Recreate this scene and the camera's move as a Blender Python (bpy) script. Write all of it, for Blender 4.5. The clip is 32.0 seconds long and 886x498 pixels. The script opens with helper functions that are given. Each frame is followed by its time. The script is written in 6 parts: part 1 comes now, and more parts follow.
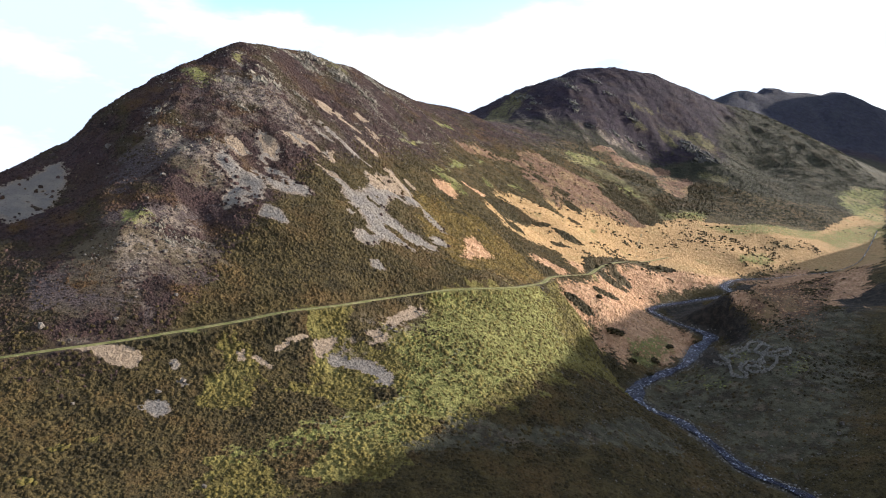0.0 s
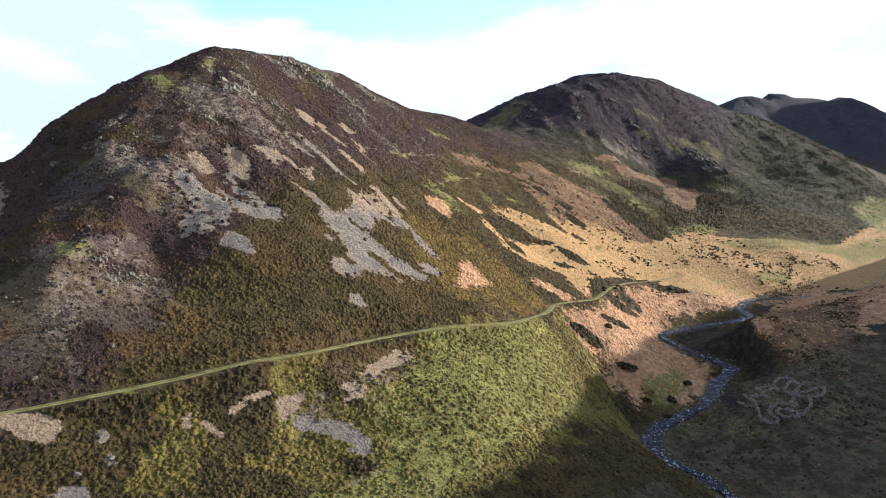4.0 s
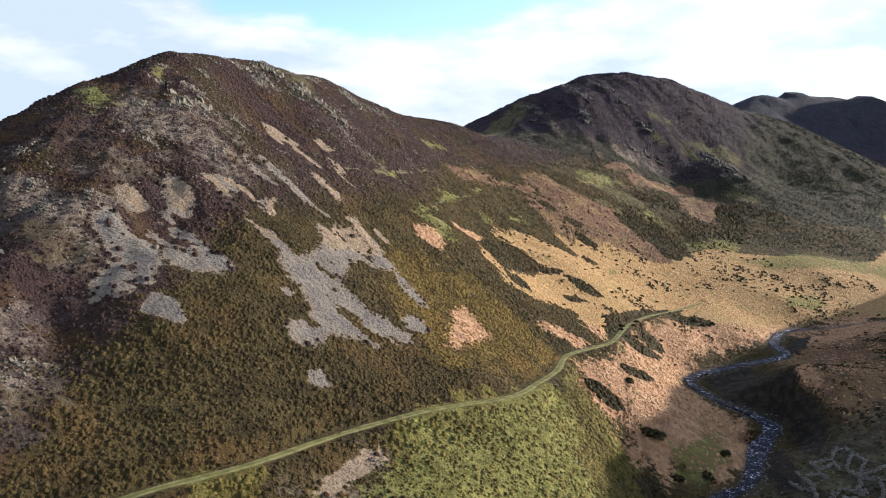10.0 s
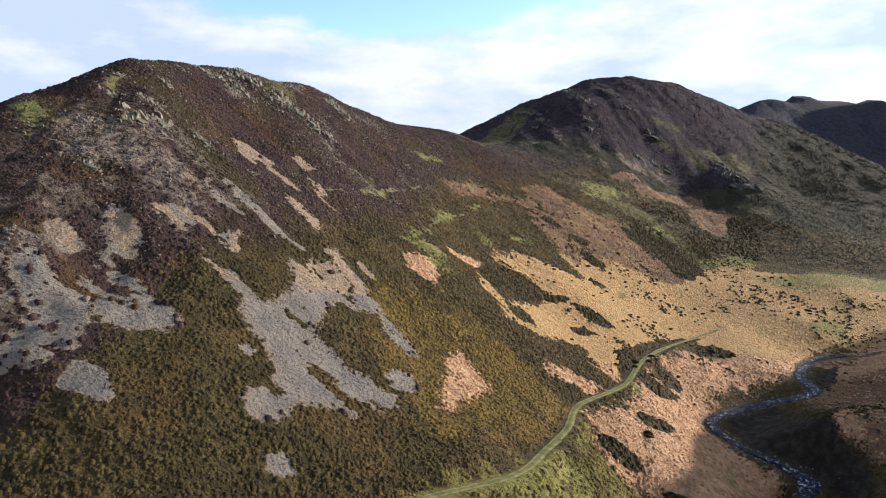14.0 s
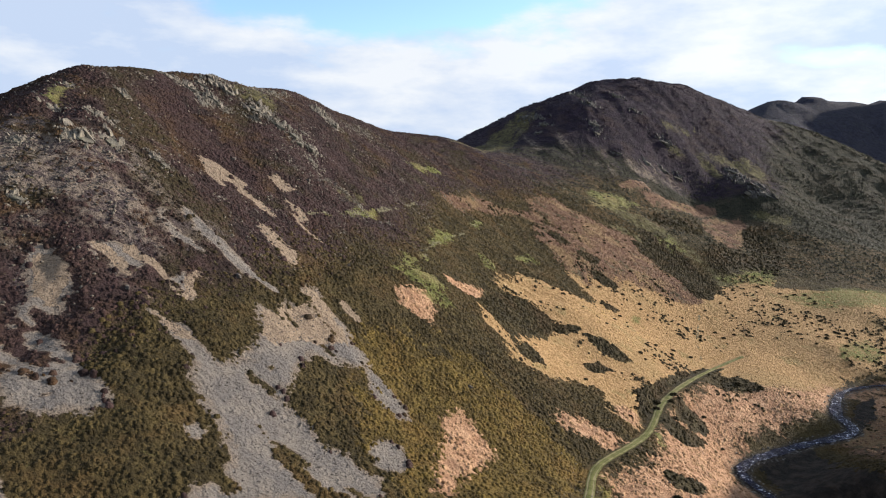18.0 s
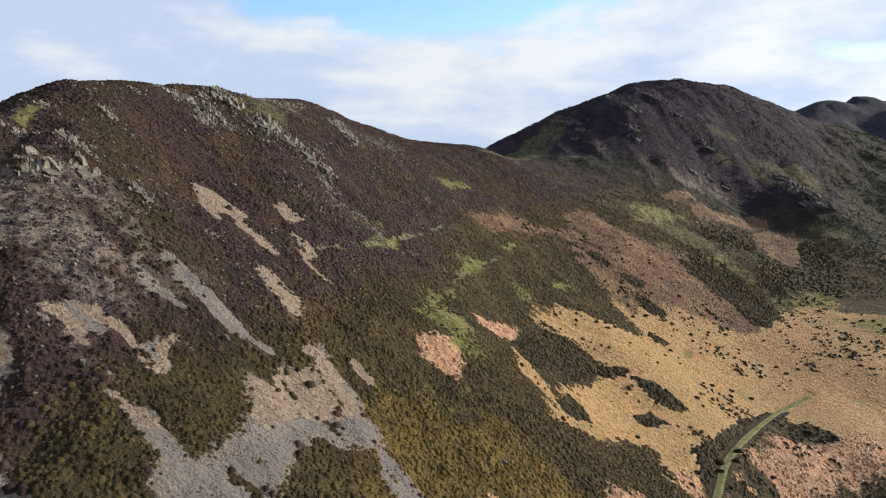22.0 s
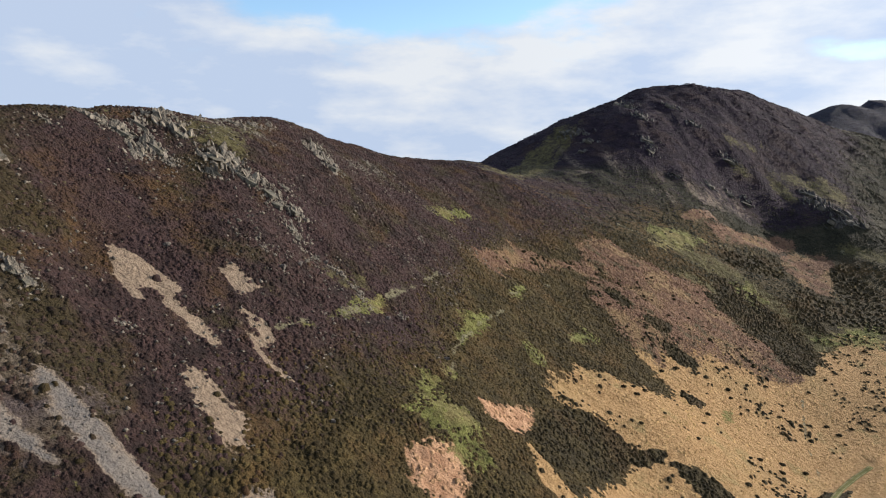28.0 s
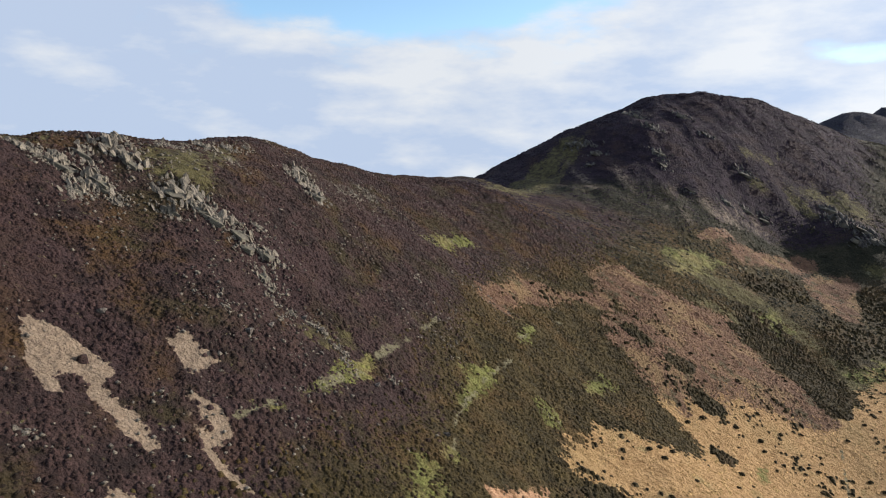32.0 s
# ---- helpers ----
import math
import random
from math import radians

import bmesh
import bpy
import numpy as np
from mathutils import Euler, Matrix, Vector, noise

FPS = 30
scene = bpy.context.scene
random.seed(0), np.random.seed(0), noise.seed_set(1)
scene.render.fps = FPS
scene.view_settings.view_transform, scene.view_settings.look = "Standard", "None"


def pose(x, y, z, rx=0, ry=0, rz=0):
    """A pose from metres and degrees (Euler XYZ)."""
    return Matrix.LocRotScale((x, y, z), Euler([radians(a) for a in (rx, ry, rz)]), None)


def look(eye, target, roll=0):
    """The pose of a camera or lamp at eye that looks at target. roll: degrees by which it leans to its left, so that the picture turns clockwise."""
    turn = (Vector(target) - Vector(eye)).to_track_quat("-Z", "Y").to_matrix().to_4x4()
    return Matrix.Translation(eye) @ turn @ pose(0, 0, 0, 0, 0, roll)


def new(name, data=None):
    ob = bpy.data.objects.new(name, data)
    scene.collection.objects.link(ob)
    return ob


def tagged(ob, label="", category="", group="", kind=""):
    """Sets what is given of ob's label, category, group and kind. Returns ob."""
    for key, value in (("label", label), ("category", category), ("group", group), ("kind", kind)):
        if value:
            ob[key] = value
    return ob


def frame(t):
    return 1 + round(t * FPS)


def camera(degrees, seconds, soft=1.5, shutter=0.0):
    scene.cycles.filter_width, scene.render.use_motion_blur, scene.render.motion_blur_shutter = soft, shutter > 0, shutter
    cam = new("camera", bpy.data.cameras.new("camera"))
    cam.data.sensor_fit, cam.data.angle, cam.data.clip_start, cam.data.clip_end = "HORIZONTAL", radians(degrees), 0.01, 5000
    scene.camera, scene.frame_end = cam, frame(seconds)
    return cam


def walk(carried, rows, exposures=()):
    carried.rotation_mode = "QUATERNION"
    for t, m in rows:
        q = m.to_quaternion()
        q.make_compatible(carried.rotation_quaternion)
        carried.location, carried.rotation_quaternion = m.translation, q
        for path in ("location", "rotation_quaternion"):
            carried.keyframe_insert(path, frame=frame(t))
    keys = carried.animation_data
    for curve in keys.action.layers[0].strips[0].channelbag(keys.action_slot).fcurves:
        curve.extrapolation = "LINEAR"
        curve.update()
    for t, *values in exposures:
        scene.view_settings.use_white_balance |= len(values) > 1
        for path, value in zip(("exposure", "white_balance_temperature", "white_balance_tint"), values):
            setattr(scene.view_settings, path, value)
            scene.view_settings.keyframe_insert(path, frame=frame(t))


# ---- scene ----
cam = camera(65.83, 32.0, soft=1.1)
PATH = [
    (0, (-0.00, 0.00, 70.00), (-0.00, 99.43, 59.34), 0.73),
    (1, (0.73, 6.11, 71.02), (0.78, 105.55, 60.48), 0.70),
    (2, (1.38, 12.17, 72.00), (1.47, 111.64, 61.75), 0.64),
    (3, (1.89, 18.28, 73.06), (1.96, 117.78, 63.07), 0.59),
    (3.5, (2.07, 21.36, 73.61), (2.13, 120.87, 63.68), 0.59),
    (5.5, (3.13, 33.55, 75.99), (2.94, 133.04, 65.94), 0.62),
    (6, (3.45, 36.62, 76.73), (3.19, 136.10, 66.60), 0.62),
    (7, (4.13, 42.66, 78.36), (3.76, 142.14, 68.12), 0.56),
    (8, (4.82, 48.78, 80.06), (4.35, 148.24, 69.73), 0.47),
    (9, (5.50, 54.82, 81.77), (4.95, 154.28, 71.41), 0.40),
    (10, (6.04, 60.85, 83.41), (5.45, 160.30, 72.95), 0.38),
    (11, (6.54, 66.99, 85.03), (5.94, 166.43, 74.49), 0.43),
    (12, (6.95, 73.21, 86.50), (6.36, 172.66, 75.97), 0.38),
    (13, (7.15, 79.36, 87.95), (6.65, 178.82, 77.54), 0.39),
    (14, (7.29, 85.57, 89.42), (6.86, 185.04, 79.14), 0.38),
    (14.5, (7.36, 88.67, 90.14), (6.94, 188.14, 79.90), 0.39),
    (16.5, (7.79, 100.85, 92.81), (7.45, 200.32, 82.56), 0.24),
    (17, (7.86, 103.90, 93.52), (7.51, 203.37, 83.25), 0.22),
    (17.5, (7.93, 106.94, 94.26), (7.59, 206.40, 83.93), 0.19),
    (18, (7.96, 109.97, 95.01), (7.48, 209.43, 84.67), 0.18),
    (18.5, (7.99, 113.05, 95.75), (7.21, 212.51, 85.40), 0.17),
    (19, (7.99, 116.17, 96.47), (6.84, 215.63, 86.14), 0.14),
    (19.5, (7.97, 119.32, 97.20), (6.39, 218.77, 86.90), 0.13),
    (20, (7.91, 122.44, 97.96), (5.62, 221.89, 87.69), 0.10),
    (20.5, (7.85, 125.48, 98.80), (4.48, 224.89, 88.50), 0.10),
    (21, (7.82, 128.51, 99.69), (3.59, 227.88, 89.36), 0.05),
    (21.5, (7.81, 131.53, 100.66), (3.11, 230.87, 90.22), 0.04),
    (22, (7.77, 134.58, 101.58), (2.96, 233.91, 91.08), 0.05),
    (22.5, (7.70, 137.65, 102.42), (2.91, 236.98, 91.85), 0.04),
    (23, (7.60, 140.74, 103.21), (2.83, 240.06, 92.60), 0.04),
    (24, (7.24, 146.94, 104.72), (2.58, 246.26, 94.03), -0.00),
    (25, (6.75, 153.32, 106.34), (2.26, 252.64, 95.54), -0.00),
    (25.5, (6.50, 156.41, 107.19), (2.10, 255.73, 96.37), -0.01),
    (27.5, (5.90, 168.24, 110.53), (1.69, 267.57, 99.79), -0.03),
    (28, (5.78, 171.04, 111.30), (1.59, 270.37, 100.61), -0.04),
    (29, (5.67, 176.69, 112.86), (1.46, 276.06, 102.40), -0.11),
    (30, (5.53, 182.40, 114.56), (1.31, 281.77, 104.20), -0.06),
    (31, (5.20, 188.22, 116.24), (1.04, 287.59, 105.87), -0.03),
    (32, (4.72, 194.18, 117.95), (0.63, 293.56, 107.57), 0.03),
]
walk(cam, [(t, look(eye, target, roll)) for t, eye, target, roll in PATH], [(0, 1.54), (6, 1.36), (13, 1.13), (19, 0.95), (25, 0.85), (32, 0.78)])

# ---- light: a low winter sun from beyond the valley's far side, broken cloud ----
SUN_SIDE = Vector((0.929, 0.370, 0.0))
SUN_HEIGHT = radians(15.0)
to_sun = (SUN_SIDE.normalized() * math.cos(SUN_HEIGHT) + Vector((0, 0, math.sin(SUN_HEIGHT)))).normalized()
sun = new("sun", bpy.data.lights.new("sun", "SUN"))
sun.data.energy, sun.data.angle, sun.data.color = 5.0, radians(0.6), (1.0, 0.90, 0.79)
sun.matrix_world = look(to_sun * 900, (0, 0, 0))


def build_sky():
    world = bpy.data.worlds.new("sky")
    scene.world = world
    world.use_nodes = True
    nt = world.node_tree
    nt.nodes.clear()
    n, l = nt.nodes.new, nt.links.new

    def math_node(op, a, b=None, clamp=False):
        m = n("ShaderNodeMath")
        m.operation, m.use_clamp = op, clamp
        for i, v in enumerate((a, b)):
            if v is None:
                continue
            if isinstance(v, (int, float)):
                m.inputs[i].default_value = v
            else:
                l(v, m.inputs[i])
        return m.outputs[0]

    sky = n("ShaderNodeTexSky")
    sky.sky_type, sky.sun_disc = "NISHITA", False
    sky.sun_elevation = SUN_HEIGHT
    sky.sun_rotation = math.atan2(SUN_SIDE.x, SUN_SIDE.y)
    sky.dust_density, sky.ozone_density = 0.4, 2.5
    clear = n("ShaderNodeBackground")
    clear.inputs["Strength"].default_value = 0.15
    l(sky.outputs[0], clear.inputs["Color"])
    co = n("ShaderNodeTexCoord")
    sep = n("ShaderNodeSeparateXYZ")
    l(co.outputs["Generated"], sep.inputs[0])
    ahead = math_node("MAXIMUM", sep.outputs[1], 0.05)
    side = math_node("DIVIDE", sep.outputs[0], ahead)
    high = math_node("DIVIDE", sep.outputs[2], ahead)
    mp = n("ShaderNodeMapping")
    mp.inputs["Scale"].default_value = (2.2, 2.2, 6.5)
    mp.inputs["Location"].default_value = (0.35, 0.1, 0.22)
    l(co.outputs["Generated"], mp.inputs["Vector"])
    big = n("ShaderNodeTexNoise")
    big.inputs["Scale"].default_value, big.inputs["Detail"].default_value = 1.1, 5.0
    big.inputs["Roughness"].default_value = 0.52
    l(mp.outputs[0], big.inputs["Vector"])
    fine = n("ShaderNodeTexNoise")
    fine.inputs["Scale"].default_value, fine.inputs["Detail"].default_value = 1.9, 5.0
    l(mp.outputs[0], fine.inputs["Vector"])
    # an opening of clear sky in the cloud, high over the pass
    wisp = n("ShaderNodeTexNoise")
    wisp.inputs["Scale"].default_value, wisp.inputs["Detail"].default_value = 4.5, 7.0
    wisp.inputs["Roughness"].default_value = 0.6
    l(mp.outputs[0], wisp.inputs["Vector"])
    stray = math_node("ADD", math_node("MULTIPLY", big.outputs[0], 1.5), math_node("MULTIPLY", wisp.outputs[0], 1.0))

    def opening(across, up, wide, tall):
        u = math_node("DIVIDE", math_node("ADD", side, -across), wide)
        v = math_node("DIVIDE", math_node("ADD", high, -up), tall)
        r2 = math_node("ADD", math_node("MULTIPLY", u, u), math_node("MULTIPLY", v, v))
        return math_node("POWER", 2.718, math_node("MULTIPLY", r2, -0.8))

    gap = opening(-0.09, 0.262, 0.29, 0.078)
    gap = math_node("ADD", gap, math_node("MULTIPLY", opening(-0.64, 0.045, 0.10, 0.025), 0.45))
    gap = math_node("ADD", gap, math_node("MULTIPLY", opening(0.62, 0.172, 0.12, 0.022), 0.4))
    cover = math_node("SUBTRACT", stray, math_node("MULTIPLY", gap, 1.5))
    cover = math_node("SUBTRACT", cover, math_node("MULTIPLY", math_node("MAXIMUM", math_node("ADD", sep.outputs[2], -0.30), 0.0), 1.15))
    ramp = n("ShaderNodeMapRange")
    ramp.interpolation_type = "SMOOTHSTEP"
    ramp.inputs["From Min"].default_value, ramp.inputs["From Max"].default_value = 0.30, 0.85
    l(cover, ramp.inputs["Value"])
    tone = math_node("ADD", math_node("MULTIPLY", fine.outputs[0], 3.6), -1.55)
    tone = math_node("ADD", tone, math_node("MULTIPLY", math_node("ADD", wisp.outputs[0], -0.5), 2.2))
    tone = math_node("ADD", tone, math_node("MULTIPLY", side, 0.42))
    # the cloud's base is greyer overhead, and more open there
    above = math_node("MAXIMUM", math_node("ADD", sep.outputs[2], -0.30), 0.0)
    tone = math_node("ADD", tone, math_node("MULTIPLY", above, -0.8), clamp=True)
    mix = n("ShaderNodeMix")
    mix.data_type = "RGBA"
    mix.inputs[6].default_value, mix.inputs[7].default_value = (0.68, 0.82, 1.07, 1), (1.03, 1.08, 1.15, 1)
    l(tone, mix.inputs[0])
    cloud = n("ShaderNodeBackground")
    # brighter towards the sun's side
    sunward = math_node("MINIMUM", math_node("MAXIMUM", side, 0.0), 1.0)
    l(math_node("ADD", math_node("MULTIPLY", sunward, 0.12), 0.44), cloud.inputs["Strength"])
    l(mix.outputs[2], cloud.inputs["Color"])
    both, out = n("ShaderNodeMixShader"), n("ShaderNodeOutputWorld")
    l(ramp.outputs[0], both.inputs[0])
    l(clear.outputs[0], both.inputs[1])
    l(cloud.outputs[0], both.inputs[2])
    l(both.outputs[0], out.inputs[0])


build_sky()


# ---- materials ----
class Mat:
    """A small helper for procedural materials."""

    def __init__(self, name, rough=0.9, spec=0.2):
        self.m = bpy.data.materials.new(name)
        self.m.use_nodes = True
        self.nt = self.m.node_tree
        self.bsdf = self.nt.nodes["Principled BSDF"]
        self.bsdf.inputs["Roughness"].default_value = rough
        self.bsdf.inputs["Specular IOR Level"].default_value = spec
        self.obj = self.node("ShaderNodeTexCoord").outputs["Object"]

    def node(self, kind):
        return self.nt.nodes.new(kind)

    def link(self, a, b):
        self.nt.links.new(a, b)

    def noise(self, scale, detail=4.0, rough=0.55, squash=None):
        t = self.node("ShaderNodeTexNoise")
        t.inputs["Scale"].default_value, t.inputs["Detail"].default_value, t.inputs["Roughness"].default_value = scale, detail, rough
        v = self.obj
        if squash:
            mp = self.node("ShaderNodeMapping")
            mp.inputs["Scale"].default_value = squash
            self.link(v, mp.inputs["Vector"])
            v = mp.outputs[0]
        self.link(v, t.inputs["Vector"])
        return t.outputs[0]

    def cells(self, scale):
        t = self.node("ShaderNodeTexVoronoi")
        t.inputs["Scale"].default_value = scale
        self.link(self.obj, t.inputs["Vector"])
        return t

    def calc(self, op, a, b=0.0, clamp=False):
        m = self.node("ShaderNodeMath")
        m.operation, m.use_clamp = op, clamp
        for i, v in enumerate((a, b)):
            if isinstance(v, (int, float)):
                m.inputs[i].default_value = v
            else:
                self.link(v, m.inputs[i])
        return m.outputs[0]

    def span(self, v, lo, hi, a=0.0, b=1.0):
        m = self.node("ShaderNodeMapRange")
        m.interpolation_type = "SMOOTHSTEP"
        for k, x in (("From Min", lo), ("From Max", hi), ("To Min", a), ("To Max", b)):
            m.inputs[k].default_value = x
        self.link(v, m.inputs["Value"])
        return m.outputs[0]

    def mix(self, f, a, b):
        m = self.node("ShaderNodeMix")
        m.data_type = "RGBA"
        for i, v in ((0, f), (6, a), (7, b)):
            if isinstance(v, (int, float)):
                m.inputs[i].default_value = v
            elif isinstance(v, tuple):
                m.inputs[i].default_value = (*v, 1)
            else:
                self.link(v, m.inputs[i])
        return m.outputs[2]

    def attr(self, name):
        a = self.node("ShaderNodeAttribute")
        a.attribute_name = name
        return a.outputs["Fac"]

    def colour(self, c):
        self.link(c, self.bsdf.inputs["Base Color"])
        return self

    def bump(self, v, strength, distance):
        b = self.node("ShaderNodeBump")
        b.inputs["Strength"].default_value, b.inputs["Distance"].default_value = strength, distance
        self.link(v, b.inputs["Height"])
        self.link(b.outputs[0], self.bsdf.inputs["Normal"])
        return self


def moor_tone(k, dark, light, third, zones=()):
    """The mottled colour of low growth, the same on the ground and on the plants that stand on it."""
    c = k.mix(k.span(k.noise(0.22, 5, 0.62), 0.36, 0.66), dark, light)
    c = k.mix(k.span(k.noise(0.07, 6, 0.65), 0.49, 0.64, 0.0, 0.9), c, third)
    for size, tone in zip((0.052, 0.034), zones):
        c = k.mix(k.span(k.noise(size, 5, 0.6), 0.50, 0.60, 0.0, 0.75), c, tone)
    twigs = k.noise(1.6, 5, 0.75)
    c = k.mix(k.span(twigs, 0.50, 0.38, 0.0, 0.6), c, tuple(v * 0.45 for v in dark))
    return k.mix(k.span(twigs, 0.54, 0.70, 0.0, 0.45), c, tuple(v * 1.7 for v in light))


HEATHER_TONES = (0.0190, 0.0128, 0.0122), (0.0450, 0.0275, 0.0255), (0.0620, 0.0360, 0.0150)
HEATHER_ZONES = (0.0350, 0.0290, 0.0120), (0.0370, 0.0225, 0.0230)
# the far hill's heather: blue haze and shade put into its tones
FAR_HAZE_TONES = (0.0125, 0.0092, 0.0150), (0.0265, 0.0185, 0.0280), (0.0320, 0.0215, 0.0225)
# the far hill's bilberry: dull green, with cloud shade darkened into it
FAR_SHADED_GREEN_TONES = (0.0165, 0.0165, 0.0110), (0.0335, 0.0325, 0.0205), (0.0395, 0.0335, 0.0210)
# the third hill: navy of distance haze and shade painted into the growth
THIRD_HAZE_TONES = (0.0115, 0.0120, 0.0210), (0.0230, 0.0240, 0.0390), (0.0220, 0.0240, 0.0320)
BILBERRY_TONES = (0.0250, 0.0195, 0.0088), (0.0570, 0.0430, 0.0175), (0.0720, 0.0460, 0.0185)
OLIVE_TONES = (0.0500, 0.0355, 0.0112), (0.1040, 0.0730, 0.0208), (0.1100, 0.0690, 0.0200)
GORSE_TONES = (0.0205, 0.0165, 0.0080), (0.0430, 0.0340, 0.0155), (0.0530, 0.0350, 0.0165)
SWARD_TONES = (0.0540, 0.0440, 0.0140), (0.1080, 0.0880, 0.0260), (0.1420, 0.1230, 0.0400)


def ground_material():
    k = Mat("moorland", 0.95, 0.12)
    ragged = k.calc("MULTIPLY", k.calc("SUBTRACT", k.noise(0.8, 7, 0.68), 0.5), 1.3)
    coarse, mid, fine = k.noise(0.045, 5), k.noise(0.35, 5, 0.6), k.noise(2.6, 5, 0.65)

    def layer(name, spread=1.0, lo=0.44, hi=0.58):
        v = k.calc("ADD", k.attr(name), k.calc("MULTIPLY", ragged, spread))
        return k.span(v, lo, hi)

    low = k.calc("ADD", k.attr("heather"), k.calc("MULTIPLY", ragged, 0.7))
    col = k.mix(k.span(low, 0.25, 0.75), moor_tone(k, *BILBERRY_TONES), moor_tone(k, *HEATHER_TONES, HEATHER_ZONES))
    col = k.mix(layer("olive", 0.8, 0.3, 0.7), col, moor_tone(k, *OLIVE_TONES))
    # layers of the far hills, whose tones hold haze and shade
    col = k.mix(layer("far_green", 0.8, 0.3, 0.7), col, moor_tone(k, *FAR_SHADED_GREEN_TONES))
    col = k.mix(layer("far", 0.8, 0.3, 0.7), col, moor_tone(k, *FAR_HAZE_TONES))
    col = k.mix(layer("third_hill", 0.8, 0.3, 0.7), col, moor_tone(k, *THIRD_HAZE_TONES))
    poor = k.mix(k.span(fine, 0.35, 0.65), (0.022, 0.0165, 0.0175), (0.076, 0.060, 0.060))
    poor = k.mix(k.span(coarse, 0.48, 0.62), poor, (0.070, 0.054, 0.034))
    col = k.mix(k.calc("MULTIPLY", layer("thin", 1.3, 0.22, 0.66), 0.9), col, poor)
    ochre = k.mix(k.span(mid, 0.35, 0.7), (0.050, 0.046, 0.020), (0.096, 0.083, 0.036))
    col = k.mix(k.calc("MULTIPLY", layer("ochre", 2.2, 0.32, 0.84), k.span(mid, 0.30, 0.55, 0.35, 0.9)), col, ochre)
    col = k.mix(layer("sward"), col, moor_tone(k, *SWARD_TONES))
    col = k.mix(layer("gorse"), col, moor_tone(k, *GORSE_TONES))
    grass = k.mix(k.span(mid, 0.35, 0.7), (0.072, 0.078, 0.022), (0.140, 0.145, 0.046))
    grass = k.mix(k.span(coarse, 0.5, 0.7), grass, (0.170, 0.138, 0.062))
    tan = k.mix(k.span(k.noise(0.8, 6, 0.6), 0.35, 0.7), (0.225, 0.136, 0.062), (0.360, 0.236, 0.114))
    tan = k.mix(k.span(coarse, 0.48, 0.68, 0.0, 0.75), tan, (0.240, 0.163, 0.076))
    tan = k.mix(k.span(fine, 0.50, 0.78, 0.0, 0.5), tan, (0.170, 0.105, 0.050))
    tan = k.mix(k.span(k.noise(0.11, 5, 0.6), 0.58, 0.68, 0.0, 0.45), tan, (0.160, 0.140, 0.060))
    col = k.mix(layer("meadow", 0.8), col, tan)
    fern = k.mix(k.span(mid, 0.35, 0.7), (0.255, 0.142, 0.083), (0.410, 0.256, 0.156))
    fern = k.mix(k.span(fine, 0.5, 0.8, 0.0, 0.6), fern, (0.135, 0.075, 0.047))
    fern = k.mix(k.span(k.noise(0.13, 5, 0.6), 0.54, 0.66, 0.0, 0.6), fern, (0.150, 0.088, 0.056))
    col = k.mix(layer("bracken", 1.5, 0.34, 0.70), col, fern)
    rust = k.mix(k.span(mid, 0.35, 0.7), (0.086, 0.048, 0.032), (0.148, 0.088, 0.056))
    rust = k.mix(k.span(fine, 0.5, 0.8, 0.0, 0.6), rust, (0.085, 0.050, 0.032))
    rust = k.mix(k.span(k.noise(0.075, 5, 0.6), 0.50, 0.60, 0.0, 0.75), rust, (0.165, 0.112, 0.056))
    rust = k.mix(k.span(k.noise(0.12, 5, 0.65), 0.55, 0.62, 0.0, 0.8), rust, (0.050, 0.044, 0.022))
    col = k.mix(layer("rust", 1.5, 0.34, 0.70), col, rust)
    turf = k.mix(k.span(mid, 0.35, 0.7), (0.092, 0.092, 0.026), (0.195, 0.184, 0.062))
    turf = k.mix(k.span(k.noise(0.8, 5, 0.65), 0.54, 0.68, 0.0, 0.6), turf, (0.055, 0.050, 0.018))
    col = k.mix(k.calc("MULTIPLY", layer("turf", 1.6, 0.36, 0.74), 0.9), col, turf)
    col = k.mix(k.calc("MULTIPLY", layer("grass", 2.4, 0.30, 0.85), k.span(mid, 0.30, 0.55, 0.35, 0.9)), col, grass)
    col = k.mix(k.span(k.calc("ADD", k.attr("trail"), k.calc("MULTIPLY", ragged, 0.9)), 0.35, 0.65, 0.0, 0.9), col, k.mix(k.span(fine, 0.4, 0.7), (0.110, 0.104, 0.062), (0.165, 0.148, 0.100)))
    sedge = k.mix(k.span(mid, 0.35, 0.7), (0.034, 0.033, 0.021), (0.078, 0.070, 0.046))
    sedge = k.mix(k.span(k.noise(0.16, 6, 0.7), 0.50, 0.58, 0.0, 0.85), sedge, (0.026, 0.020, 0.014))
    sedge = k.mix(k.span(k.noise(0.23, 6, 0.7), 0.54, 0.64, 0.0, 0.7), sedge, (0.105, 0.078, 0.055))
    col = k.mix(k.calc("MULTIPLY", layer("sedge", 1.2, 0.25, 0.75), 0.9), col, sedge)
    # steep banks by the stream: their shade painted as near-black ground
    shaded_bank = k.mix(k.span(mid, 0.4, 0.7), (0.016, 0.014, 0.012), (0.042, 0.034, 0.026))
    col = k.mix(layer("shaded_bank"), col, shaded_bank)
    chip = k.cells(1.7)
    stone = k.mix(k.span(k.noise(0.16, 4), 0.38, 0.64), (0.086, 0.077, 0.070), (0.148, 0.124, 0.100))
    stone = k.mix(k.calc("MULTIPLY", chip.outputs["Distance"], 0.3, True), k.mix(0.35, stone, (0.180, 0.170, 0.165)), k.mix(0.5, stone, (0.06, 0.052, 0.047)))
    stone = k.mix(k.span(fine, 0.45, 0.8, 0.0, 0.6), stone, (0.168, 0.150, 0.137))
